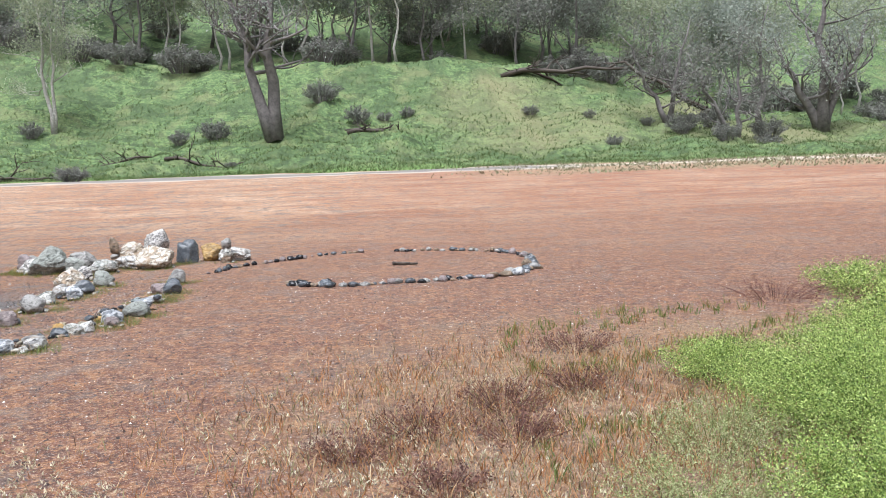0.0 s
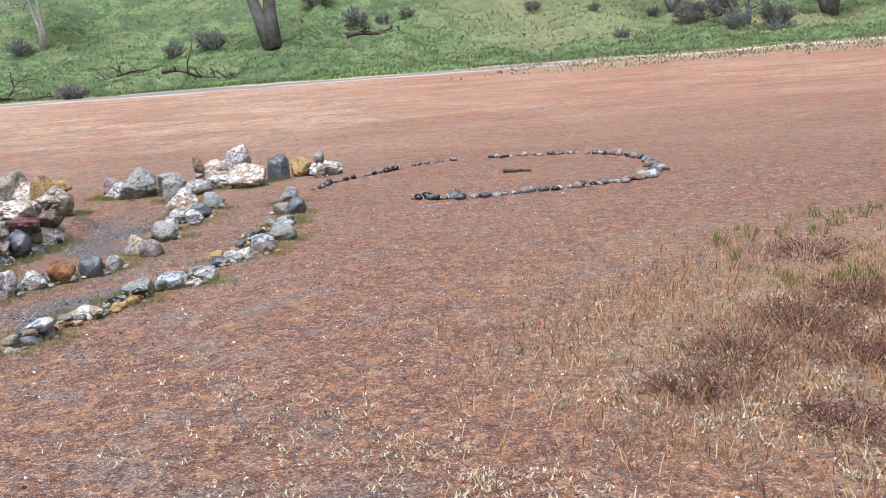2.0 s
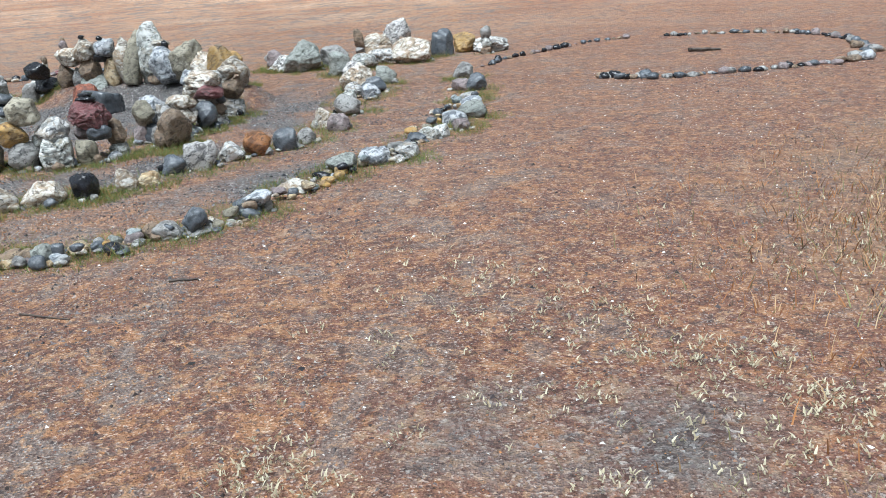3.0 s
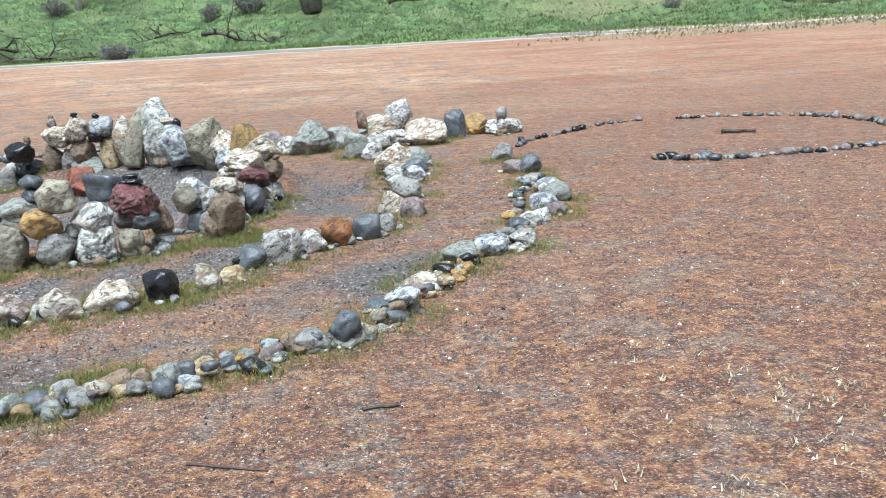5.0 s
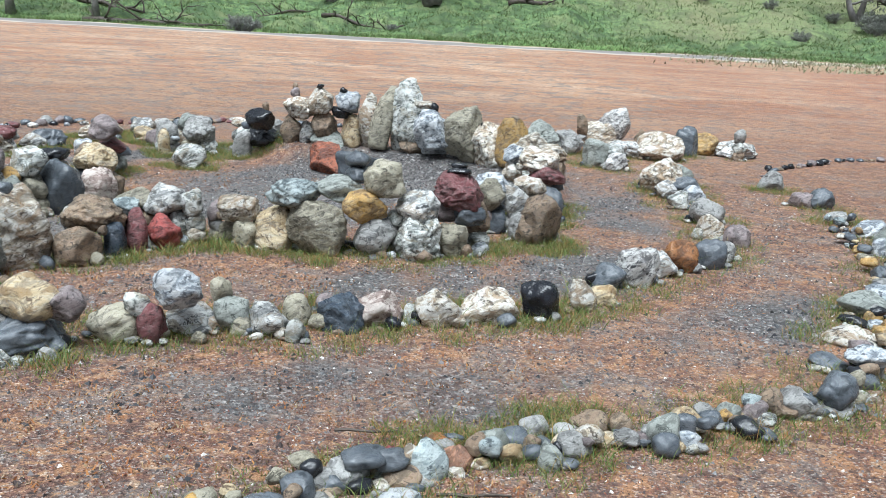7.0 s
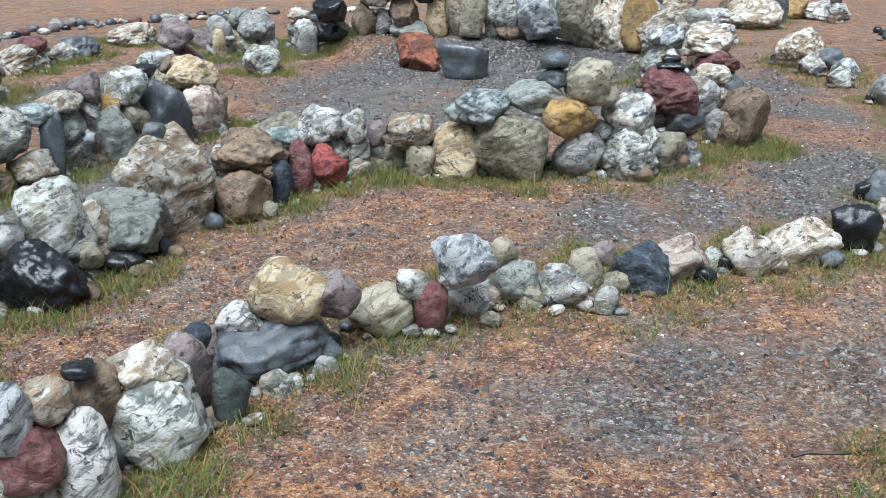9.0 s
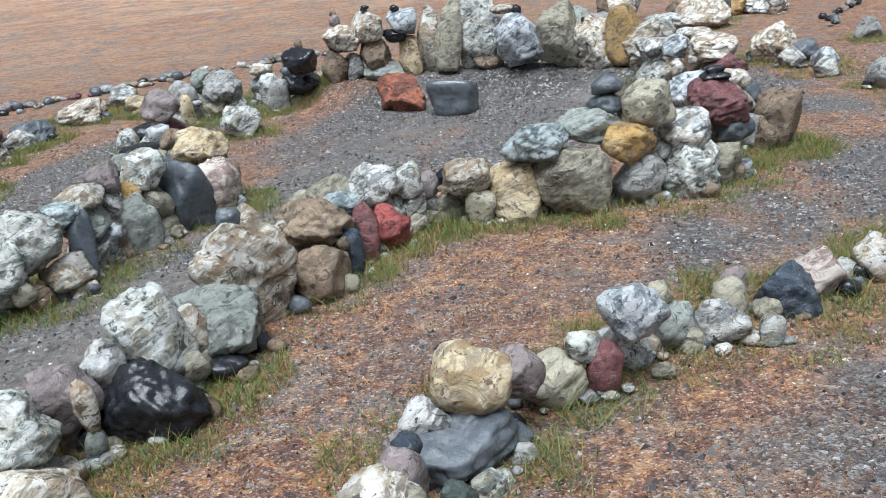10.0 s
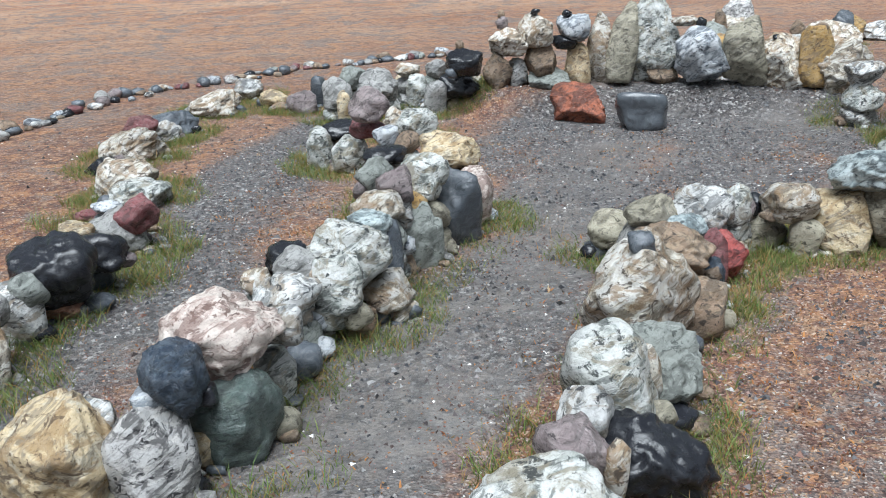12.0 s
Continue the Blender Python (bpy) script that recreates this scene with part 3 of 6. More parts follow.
stone(B, -7.23, 10.35, 0.32, 0.19, 0.16, 0.29, -14, TAN)
stone(B, -7.07, 10.32, 0.44, 0.18, 0.16, 0.50, -21, CREAM)
stone(B, -6.90, 10.27, 0.48, 0.22, 0.19, 0.54, -22, OLIVE)
stone(B, -6.63, 10.27, 0.51, 0.33, 0.28, 0.63, -26, WGREEN)
stone(B, -6.62, 10.20, 0.26, 0.23, 0.19, 0.17, -22, BROWN)
stone(B, -6.40, 9.98, 0.41, 0.38, 0.32, 0.37, -31, LGRAY)
stone(B, -6.41, 10.01, 0.61, 0.07, 0.06, 0.09, -20, BLACK)
# A flat cream stone stands in for a thin driftwood stick here.
stone(B, -6.50, 10.09, 0.63, 0.19, 0.16, 0.07, -16, CREAM)
stone(B, -6.13, 9.86, 0.42, 0.31, 0.26, 0.44, -19, OLIVE)
stone(B, -5.89, 9.75, 0.34, 0.30, 0.25, 0.39, -25, CREAM)
stone(B, -5.70, 9.66, 0.40, 0.23, 0.20, 0.39, -23, OCHRE)
stone(B, -5.55, 9.58, 0.30, 0.35, 0.30, 0.38, -39, CREAM)
stone(B, -5.94, 9.77, 0.52, 0.07, 0.06, 0.04, -31, BLACK)
stone(B, -5.69, 9.65, 0.59, 0.08, 0.07, 0.06, -23, BROWN)
stone(A, -5.64, 9.68, 0.37, 0.20, 0.17, 0.17, -16, CREAM)
stone(A, -5.63, 9.18, 0.34, 0.23, 0.19, 0.15, -24, WHITE)
stone(A, -5.66, 8.70, 0.43, 0.14, 0.12, 0.14, -17, LGRAY)
stone(A, -5.37, 9.00, 0.42, 0.20, 0.17, 0.12, -24, CREAM)
stone(A, -5.46, 8.58, 0.42, 0.28, 0.23, 0.16, -21, CREAM)
stone(A, -5.41, 8.51, 0.32, 0.25, 0.22, 0.12, -31, MAROON)
stone(A, -5.93, 7.35, 0.38, 0.28, 0.24, 0.21, -33, MAROON)
stone(A, -5.95, 7.36, 0.49, 0.14, 0.12, 0.05, -29, BLACK)
stone(A, -5.95, 7.37, 0.52, 0.10, 0.09, 0.04, -34, BLACK)
stone(A, -5.78, 8.08, 0.27, 0.29, 0.24, 0.22, -28, LGRAY)
stone(A, -6.53, 7.19, 0.55, 0.13, 0.11, 0.09, -14, SLATE)
stone(A, -6.53, 7.21, 0.46, 0.17, 0.14, 0.09, -24, SLATE)
stone(A, -6.37, 7.14, 0.46, 0.25, 0.21, 0.20, -32, OLIVE)
stone(A, -6.62, 7.19, 0.37, 0.29, 0.24, 0.15, -28, GREEN)
stone(A, -6.89, 7.12, 0.34, 0.29, 0.25, 0.16, -22, TEAL)
stone(A, -6.46, 7.10, 0.29, 0.23, 0.20, 0.18, -19, OCHRE)
stone(A, -6.18, 7.18, 0.29, 0.24, 0.21, 0.20, -29, WHITE)
stone(A, -6.41, 7.12, 0.11, 0.24, 0.21, 0.24, -27, GRAY)
stone(A, -6.17, 7.15, 0.11, 0.28, 0.24, 0.27, -33, WGREEN)
stone(A, -6.73, 7.10, 0.15, 0.33, 0.28, 0.31, -12, OLIVE)
stone(A, -5.96, 7.24, 0.09, 0.17, 0.14, 0.20, -30, OLIVE)
stone(A, -5.83, 7.51, 0.20, 0.16, 0.13, 0.20, -33, BROWN)
stone(A, -5.55, 7.75, 0.09, 0.17, 0.14, 0.20, -37, GRAY)
stone(A, -5.53, 7.68, 0.08, 0.13, 0.11, 0.19, -38, BROWN)
stone(A, -7.01, 7.15, 0.12, 0.28, 0.24, 0.27, -20, TAN)
stone(A, -7.22, 7.10, 0.23, 0.21, 0.17, 0.15, -9, CREAM)
stone(A, -7.27, 7.21, 0.07, 0.17, 0.15, 0.17, -17, OLIVE)
stone(A, -7.16, 7.08, 0.07, 0.13, 0.11, 0.17, -20, OLIVE)
stone(A, -7.03, 7.08, 0.02, 0.10, 0.09, 0.07, -15, GREEN)
stone(A, -6.92, 7.12, 0.03, 0.10, 0.09, 0.08, -20, WGREEN)
stone(A, -7.31, 7.25, 0.18, 0.09, 0.08, 0.09, -2, BLACK)
stone(A, -7.59, 6.91, 0.10, 0.16, 0.15, 0.20, -13, RED)
stone(A, -7.70, 6.79, 0.12, 0.11, 0.09, 0.25, -5, MAROON)
stone(A, -7.64, 7.04, 0.26, 0.24, 0.20, 0.18, -1, WHITE)
stone(A, -7.49, 7.09, 0.25, 0.14, 0.12, 0.15, -9, WGREEN)
stone(A, -7.39, 7.19, 0.18, 0.09, 0.08, 0.12, -2, MAUVE)
stone(A, -7.84, 7.07, 0.25, 0.20, 0.17, 0.12, -3, OLIVE)
stone(A, -7.95, 7.24, 0.13, 0.20, 0.17, 0.15, -5, OLIVE)
stone(A, -7.79, 6.84, 0.24, 0.16, 0.13, 0.11, -5, TEAL)
stone(A, -7.91, 6.67, 0.23, 0.30, 0.25, 0.19, -9, BROWN)
stone(A, -7.77, 6.65, 0.09, 0.11, 0.09, 0.20, -5, BLUE)
stone(A, -7.89, 6.47, 0.09, 0.22, 0.19, 0.20, -6, BROWN)
stone(A, -8.15, 6.34, 0.20, 0.36, 0.30, 0.43, 10, CREAM)
stone(A, -8.16, 6.30, 0.42, 0.09, 0.08, 0.06, 9, SLATE)
stone(A, -8.01, 6.67, 0.19, 0.12, 0.10, 0.14, 0, WHITE)
stone(A, -8.23, 6.04, 0.15, 0.29, 0.25, 0.22, -2, GREEN)
stone(A, -8.27, 5.92, 0.18, 0.08, 0.07, 0.16, 3, CREAM)
stone(A, -8.39, 5.85, 0.19, 0.25, 0.22, 0.30, 6, WGREEN)
stone(A, -8.10, 6.07, 0.02, 0.08, 0.07, 0.08, -2, BLACK)
stone(A, -8.20, 5.92, 0.03, 0.15, 0.13, 0.09, 0, BLACK)
stone(A, -8.38, 5.66, 0.08, 0.31, 0.26, 0.25, 16, BLACK)
stone(A, -8.51, 5.71, 0.19, 0.14, 0.12, 0.17, 7, WHITE)
stone(A, -8.57, 5.54, 0.19, 0.18, 0.15, 0.19, 9, MAUVE)
stone(A, -8.50, 5.49, 0.18, 0.06, 0.05, 0.16, 21, CREAM)
stone(A, -8.59, 5.58, 0.05, 0.09, 0.08, 0.13, 17, BROWN)
stone(A, -8.54, 5.56, 0.03, 0.08, 0.07, 0.08, 23, BLACK)
stone(A, -8.70, 5.31, 0.20, 0.34, 0.29, 0.20, 20, WGREEN)
stone(A, -8.56, 5.14, 0.10, 0.26, 0.22, 0.23, 38, CREAM)
stone(A, -8.59, 5.61, 0.07, 0.11, 0.10, 0.17, 30, BROWN)
stone(A, -8.54, 4.80, 0.15, 0.22, 0.18, 0.33, 41, GRAY)
stone(D, -7.49, 5.26, 0.06, 0.35, 0.26, 0.15, 21, SLATE)
stone(D, -7.58, 5.25, 0.13, 0.15, 0.11, 0.12, 22, SPECK)
stone(D, -7.45, 5.30, 0.21, 0.22, 0.16, 0.16, 19, TAN)
stone(D, -7.32, 5.34, 0.18, 0.14, 0.11, 0.13, 16, MAUVE)
stone(D, -7.67, 5.21, 0.07, 0.06, 0.05, 0.12, 24, MAUVE)
stone(D, -7.54, 4.95, 0.07, 0.10, 0.07, 0.17, 24, DKGREEN)
stone(D, -7.45, 5.08, 0.03, 0.09, 0.07, 0.09, 21, WGREEN)
stone(D, -7.34, 5.22, 0.01, 0.08, 0.06, 0.06, 18, GRAY)
stone(D, -7.20, 5.49, 0.06, 0.20, 0.15, 0.15, 13, OLIVE)
stone(D, -7.04, 5.49, 0.07, 0.11, 0.08, 0.17, 10, MAROON)
stone(D, -7.10, 5.50, 0.15, 0.10, 0.07, 0.10, 11, WGREEN)
stone(D, -6.94, 5.53, 0.23, 0.19, 0.14, 0.16, 8, LGRAY)
stone(D, -6.93, 5.65, 0.05, 0.19, 0.14, 0.14, 7, WHITE)
stone(D, -6.81, 5.68, 0.18, 0.09, 0.07, 0.11, 5, OLIVE)
stone(D, -6.77, 5.69, 0.07, 0.15, 0.11, 0.16, 4, GREEN)
stone(D, -6.61, 5.68, 0.06, 0.17, 0.13, 0.15, 1, WHITE)
stone(D, -6.52, 5.83, 0.06, 0.12, 0.09, 0.15, 0, OLIVE)
stone(D, -6.47, 5.63, 0.04, 0.08, 0.06, 0.11, -1, WGREEN)
stone(D, -6.43, 6.00, 0.04, 0.09, 0.07, 0.11, -2, MAUVE)
stone(D, -6.32, 5.83, 0.07, 0.21, 0.15, 0.17, -4, BLUE)
stone(D, -6.17, 5.92, 0.07, 0.21, 0.15, 0.17, -6, PINK)
stone(D, -6.03, 5.98, 0.03, 0.08, 0.06, 0.10, -9, WGREEN)
stone(D, -5.90, 5.98, 0.07, 0.20, 0.15, 0.17, -11, CREAM)
stone(D, -5.68, 6.11, 0.07, 0.27, 0.20, 0.18, -14, CREAM)
stone(D, -5.44, 6.21, 0.08, 0.17, 0.13, 0.18, -17, BLACK)
stone(D, -5.23, 6.37, 0.07, 0.14, 0.10, 0.17, 11, CREAM)
stone(D, -5.13, 6.51, 0.04, 0.14, 0.11, 0.12, 9, TAN)
stone(D, -5.07, 6.80, 0.06, 0.18, 0.13, 0.15, 8, SLATE)
stone(D, -4.91, 6.93, 0.09, 0.24, 0.18, 0.21, 6, SPECK)
stone(D, -4.75, 7.15, 0.06, 0.18, 0.13, 0.16, 4, WHITE)
stone(D, -4.61, 7.33, 0.08, 0.20, 0.14, 0.19, 2, ORANGE)
stone(D, -4.42, 7.46, 0.07, 0.18, 0.14, 0.18, 0, SLATE)
stone(D, -4.30, 7.62, 0.05, 0.14, 0.10, 0.14, 0, GRAY)
stone(D, -4.13, 8.06, 0.06, 0.18, 0.13, 0.16, -1, MAUVE)
stone(D, -4.28, 8.19, 0.08, 0.17, 0.13, 0.19, 0, CREAM)
stone(D, -4.20, 8.75, 0.08, 0.24, 0.18, 0.20, -1, GRAY)
stone(D, -4.32, 9.31, 0.06, 0.18, 0.14, 0.16, 0, WGREEN)
stone(D, -4.15, 9.61, 0.06, 0.19, 0.14, 0.16, -1, LGRAY)
stone(D, -4.17, 9.93, 0.07, 0.25, 0.19, 0.18, -1, SLATE)
stone(D, -4.37, 10.02, 0.14, 0.34, 0.25, 0.32, 0, CREAM)
stone(D, -4.14, 10.46, 0.09, 0.24, 0.18, 0.20, -1, GREEN)
stone(D, -4.66, 11.14, 0.08, 0.21, 0.16, 0.19, 2, SPECK)
stone(D, -4.68, 11.80, 0.08, 0.35, 0.26, 0.20, 2, WGREEN)
stone(D, -4.86, 11.35, 0.13, 0.25, 0.19, 0.29, 3, GREEN)
stone(D, -4.42, 12.24, 0.08, 0.46, 0.27, 0.19, 0, WHITE)
stone(D, -4.35, 9.75, 0.06, 0.20, 0.15, 0.16, 0, WHITE)
stone(D, -7.64, 5.03, 0.20, 0.07, 0.06, 0.07, 25, BLUE)
stone(D, -7.72, 4.84, 0.23, 0.15, 0.13, 0.09, 26, CREAM)
stone(D, -7.66, 4.98, 0.11, 0.12, 0.10, 0.25, 24, MAUVE)
stone(D, -7.69, 4.81, 0.10, 0.22, 0.19, 0.22, 31, WGREEN)
stone(D, -7.85, 4.62, 0.25, 0.11, 0.10, 0.12, 23, CREAM)
stone(D, -7.81, 4.75, 0.18, 0.12, 0.10, 0.18, 35, BROWN)
stone(D, -7.87, 4.56, 0.16, 0.16, 0.14, 0.13, 39, MAROON)
stone(D, -7.78, 4.61, 0.10, 0.13, 0.11, 0.24, 31, SPECK)
stone(D, -7.89, 4.55, 0.04, 0.22, 0.18, 0.11, 25, CREAM)
stone(D, -7.91, 4.54, 0.25, 0.13, 0.11, 0.14, 39, LGRAY)
stone(D, -7.81, 4.71, 0.28, 0.07, 0.06, 0.03, 21, BLACK)
stone(E, -3.13, 12.82, 0.09, 0.48, 0.40, 0.21, -6, WHITE)
stone(E, -3.16, 12.52, 0.28, 0.13, 0.11, 0.15, -0, GRAY)
stone(E, -3.48, 12.88, 0.12, 0.30, 0.25, 0.27, -3, OCHRE)
stone(E, -3.75, 12.59, 0.16, 0.27, 0.23, 0.36, -9, SLATE)
stone(E, -4.09, 12.20, 0.14, 0.48, 0.40, 0.31, -4, CREAM)
stone(E, -4.50, 13.52, 0.21, 0.38, 0.32, 0.45, 5, SPECK)
stone(E, -4.70, 13.15, 0.13, 0.42, 0.36, 0.30, 2, CREAM)
stone(E, -4.93, 12.94, 0.26, 0.12, 0.10, 0.24, -5, BROWN)
stone(E, -5.13, 12.25, 0.12, 0.35, 0.30, 0.26, 10, GRAY)
stone(E, -5.48, 11.96, 0.18, 0.45, 0.39, 0.38, 12, GREEN)
stone(E, -5.78, 12.02, 0.09, 0.29, 0.25, 0.22, 1, WHITE)
stone(E, -5.91, 12.22, 0.15, 0.22, 0.19, 0.20, 9, MAUVE)
stone(E, -4.27, 12.54, 0.20, 0.15, 0.13, 0.17, -2, BROWN)
stone(E, -6.16, 12.88, 0.07, 0.22, 0.19, 0.18, 14, GRAY)
stone(A, -5.44, 7.72, 0.15, 0.25, 0.21, 0.32, 8, BROWN)
stone(A, -5.40, 8.61, 0.30, 0.18, 0.15, 0.19, 5, GRAY)
stone(A, -5.38, 8.31, 0.15, 0.19, 0.16, 0.22, 9, SLATE)
stone(A, -5.61, 8.00, 0.21, 0.17, 0.15, 0.21, 19, WHITE)
stone(A, -5.78, 7.94, 0.25, 0.19, 0.16, 0.22, 7, OLIVE)
stone(A, -5.52, 8.14, 0.30, 0.22, 0.19, 0.12, 4, CREAM)
stone(A, -5.96, 10.68, 0.37, 0.26, 0.22, 0.14, 12, OCHRE)
stone(O, -3.29, 10.55, 0.08, 0.21, 0.18, 0.19, -1, GRAY)
stone(O, -3.23, 9.75, 0.05, 0.20, 0.17, 0.14, -8, MAUVE)
stone(O, -3.08, 9.72, 0.08, 0.20, 0.17, 0.18, -10, SLATE)
stone(O, -3.12, 9.20, 0.03, 0.18, 0.15, 0.10, -3, GRAY)
stone(O, -3.06, 8.67, 0.06, 0.20, 0.17, 0.14, -6, LGRAY)
stone(O, -3.01, 8.36, 0.06, 0.23, 0.19, 0.15, -18, GREEN)
stone(O, -3.14, 8.07, 0.05, 0.20, 0.17, 0.13, -5, LGRAY)
stone(O, -3.07, 7.84, 0.04, 0.14, 0.12, 0.11, -17, MAUVE)
stone(O, -3.21, 7.62, 0.04, 0.13, 0.11, 0.11, -14, WHITE)
stone(O, -3.29, 7.55, 0.04, 0.16, 0.14, 0.11, -5, WGREEN)
stone(O, -3.38, 7.47, 0.03, 0.15, 0.12, 0.09, -11, SLATE)
stone(O, -3.48, 7.18, 0.03, 0.16, 0.13, 0.09, -4, GRAY)
stone(O, -3.39, 7.03, 0.04, 0.16, 0.14, 0.11, -15, WHITE)
stone(O, -3.60, 6.87, 0.05, 0.21, 0.17, 0.12, -2, LGRAY)
stone(O, -3.44, 6.91, 0.01, 0.11, 0.09, 0.05, -15, WHITE)
stone(O, -3.80, 6.68, 0.05, 0.22, 0.19, 0.12, -12, GREEN)
stone(O, -3.88, 6.52, 0.01, 0.16, 0.13, 0.06, -5, BLACK)
stone(O, -3.80, 6.46, 0.01, 0.09, 0.08, 0.06, -9, LGRAY)
stone(O, -4.01, 6.20, 0.03, 0.25, 0.21, 0.09, -3, CREAM)
stone(O, -4.10, 5.77, 0.09, 0.17, 0.15, 0.08, 3, LGRAY)
stone(O, -4.06, 5.77, 0.03, 0.08, 0.07, 0.09, -0, GRAY)
stone(O, -4.21, 5.85, 0.02, 0.16, 0.14, 0.07, -9, SLATE)
stone(O, -4.13, 5.67, 0.03, 0.12, 0.11, 0.09, -6, SLATE)
stone(O, -4.34, 5.37, 0.09, 0.14, 0.12, 0.13, 1, SLATE)
stone(O, -4.19, 5.51, 0.01, 0.07, 0.06, 0.05, -2, WGREEN)
stone(O, -4.34, 5.38, 0.02, 0.17, 0.14, 0.06, 4, GRAY)
stone(O, -4.48, 5.33, 0.04, 0.15, 0.13, 0.10, 2, GRAY)
stone(O, -4.59, 5.33, 0.04, 0.10, 0.08, 0.10, -3, BROWN)
stone(O, -4.66, 5.26, 0.02, 0.10, 0.09, 0.08, 1, MAUVE)
stone(O, -4.76, 5.22, 0.02, 0.09, 0.08, 0.08, 13, GREEN)
stone(O, -4.83, 5.16, 0.02, 0.08, 0.07, 0.06, 6, SLATE)
stone(O, -4.71, 5.11, 0.02, 0.11, 0.09, 0.07, 11, BLACK)
stone(O, -4.93, 5.13, 0.02, 0.11, 0.10, 0.07, 18, TAN)
stone(O, -4.95, 4.97, 0.02, 0.10, 0.08, 0.07, 13, LGRAY)
stone(O, -5.03, 4.96, 0.05, 0.11, 0.10, 0.12, 15, GREEN)
stone(O, -5.16, 5.03, 0.02, 0.08, 0.07, 0.08, 16, BROWN)
stone(O, -5.15, 4.96, 0.00, 0.08, 0.07, 0.03, 11, TAN)
stone(O, -5.27, 5.03, 0.02, 0.12, 0.10, 0.07, 23, BROWN)
stone(O, -5.23, 4.94, 0.01, 0.08, 0.07, 0.05, 15, TAN)
stone(O, -5.36, 4.86, 0.02, 0.11, 0.09, 0.06, 25, TAN)
stone(O, -5.35, 4.96, 0.01, 0.08, 0.07, 0.05, 15, GRAY)
stone(O, -5.46, 4.96, 0.02, 0.10, 0.08, 0.07, 25, GRAY)
stone(O, -5.52, 4.84, 0.02, 0.10, 0.08, 0.08, 26, SLATE)
stone(O, -5.41, 4.73, 0.03, 0.08, 0.07, 0.09, 22, GREEN)
stone(O, -5.60, 4.78, 0.03, 0.13, 0.11, 0.10, 22, GREEN)
stone(O, -5.70, 4.66, 0.03, 0.11, 0.09, 0.08, 20, TERRA)
stone(O, -5.63, 4.72, 0.00, 0.08, 0.07, 0.03, 28, CREAM)
stone(O, -5.77, 4.82, 0.00, 0.09, 0.08, 0.04, 23, ORANGE)
stone(O, -5.78, 4.59, 0.05, 0.12, 0.10, 0.13, 30, TEAL)
stone(O, -5.89, 4.60, 0.05, 0.10, 0.08, 0.05, 23, RED)
stone(O, -5.96, 4.53, 0.08, 0.13, 0.11, 0.05, 24, SLATE)
stone(O, -5.85, 4.54, 0.02, 0.13, 0.11, 0.06, 23, BROWN)
stone(O, -6.01, 4.51, 0.03, 0.12, 0.10, 0.08, 36, GRAY)
stone(O, -6.07, 4.47, 0.02, 0.10, 0.09, 0.07, 28, GRAY)
stone(O, -6.12, 4.37, 0.03, 0.09, 0.08, 0.10, 41, SLATE)
stone(O, -5.84, 4.41, 0.01, 0.12, 0.10, 0.05, 28, LGRAY)
stone(O, -5.83, 4.58, -0.00, 0.07, 0.06, 0.03, 29, CREAM)
stone(O, -6.19, 4.25, 0.03, 0.14, 0.12, 0.10, 20, SLATE)
stone(O, -6.34, 4.24, 0.01, 0.10, 0.09, 0.05, 28, GREEN)
stone(O, -6.41, 4.21, 0.01, 0.09, 0.08, 0.06, 21, WGREEN)
stone(O, -6.14, 4.32, 0.01, 0.06, 0.05, 0.05, 19, GRAY)
stone(O, -6.05, 4.36, 0.01, 0.09, 0.08, 0.05, 25, GRAY)
stone(O, -6.48, 4.15, 0.01, 0.09, 0.08, 0.05, 25, GRAY)
stone(O, -5.74, 4.33, 0.01, 0.10, 0.09, 0.04, 14, LGRAY)
stone(O, -5.84, 4.36, -0.00, 0.06, 0.05, 0.03, 10, TAN)
stone(L, -10.25, 6.88, 0.11, 0.16, 0.14, 0.25, 18, WHITE)
stone(L, -10.30, 6.58, 0.12, 0.19, 0.16, 0.28, 17, CREAM)
stone(L, -10.28, 6.68, 0.22, 0.14, 0.12, 0.13, 16, GRAY)
stone(L, -10.21, 6.87, 0.20, 0.13, 0.11, 0.12, 28, GREEN)
stone(L, -10.17, 7.07, 0.20, 0.29, 0.24, 0.24, 24, BLACK)
stone(L, -10.17, 7.08, 0.06, 0.15, 0.13, 0.14, 24, TERRA)
stone(L, -10.06, 7.30, 0.18, 0.21, 0.18, 0.15, 21, BLACK)
stone(L, -10.09, 7.36, 0.05, 0.12, 0.10, 0.13, 23, SLATE)
stone(L, -10.11, 7.82, 0.09, 0.25, 0.21, 0.20, 9, GRAY)
stone(L, -10.26, 7.71, 0.13, 0.17, 0.14, 0.11, 18, TAN)
stone(L, -10.01, 7.81, 0.17, 0.19, 0.16, 0.15, 13, MAROON)
stone(L, -10.03, 8.05, 0.02, 0.11, 0.09, 0.06, 14, BROWN)
stone(L, -10.37, 8.33, 0.02, 0.14, 0.12, 0.07, 23, MAROON)
stone(L, -10.21, 8.09, 0.13, 0.14, 0.12, 0.06, 19, LGRAY)
stone(L, -10.15, 8.52, 0.06, 0.34, 0.29, 0.16, 21, WGREEN)
stone(L, -10.25, 8.73, 0.10, 0.33, 0.28, 0.23, 8, CREAM)
stone(L, -10.50, 9.29, 0.04, 0.23, 0.20, 0.11, 17, BLACK)
stone(L, -10.38, 9.57, 0.10, 0.40, 0.34, 0.22, 16, CREAM)
stone(L, -10.36, 9.78, 0.18, 0.22, 0.18, 0.12, 16, MAROON)
stone(L, -10.26, 10.11, 0.06, 0.21, 0.18, 0.16, 13, WHITE)
stone(L, -10.24, 10.33, 0.07, 0.34, 0.29, 0.17, 16, SLATE)
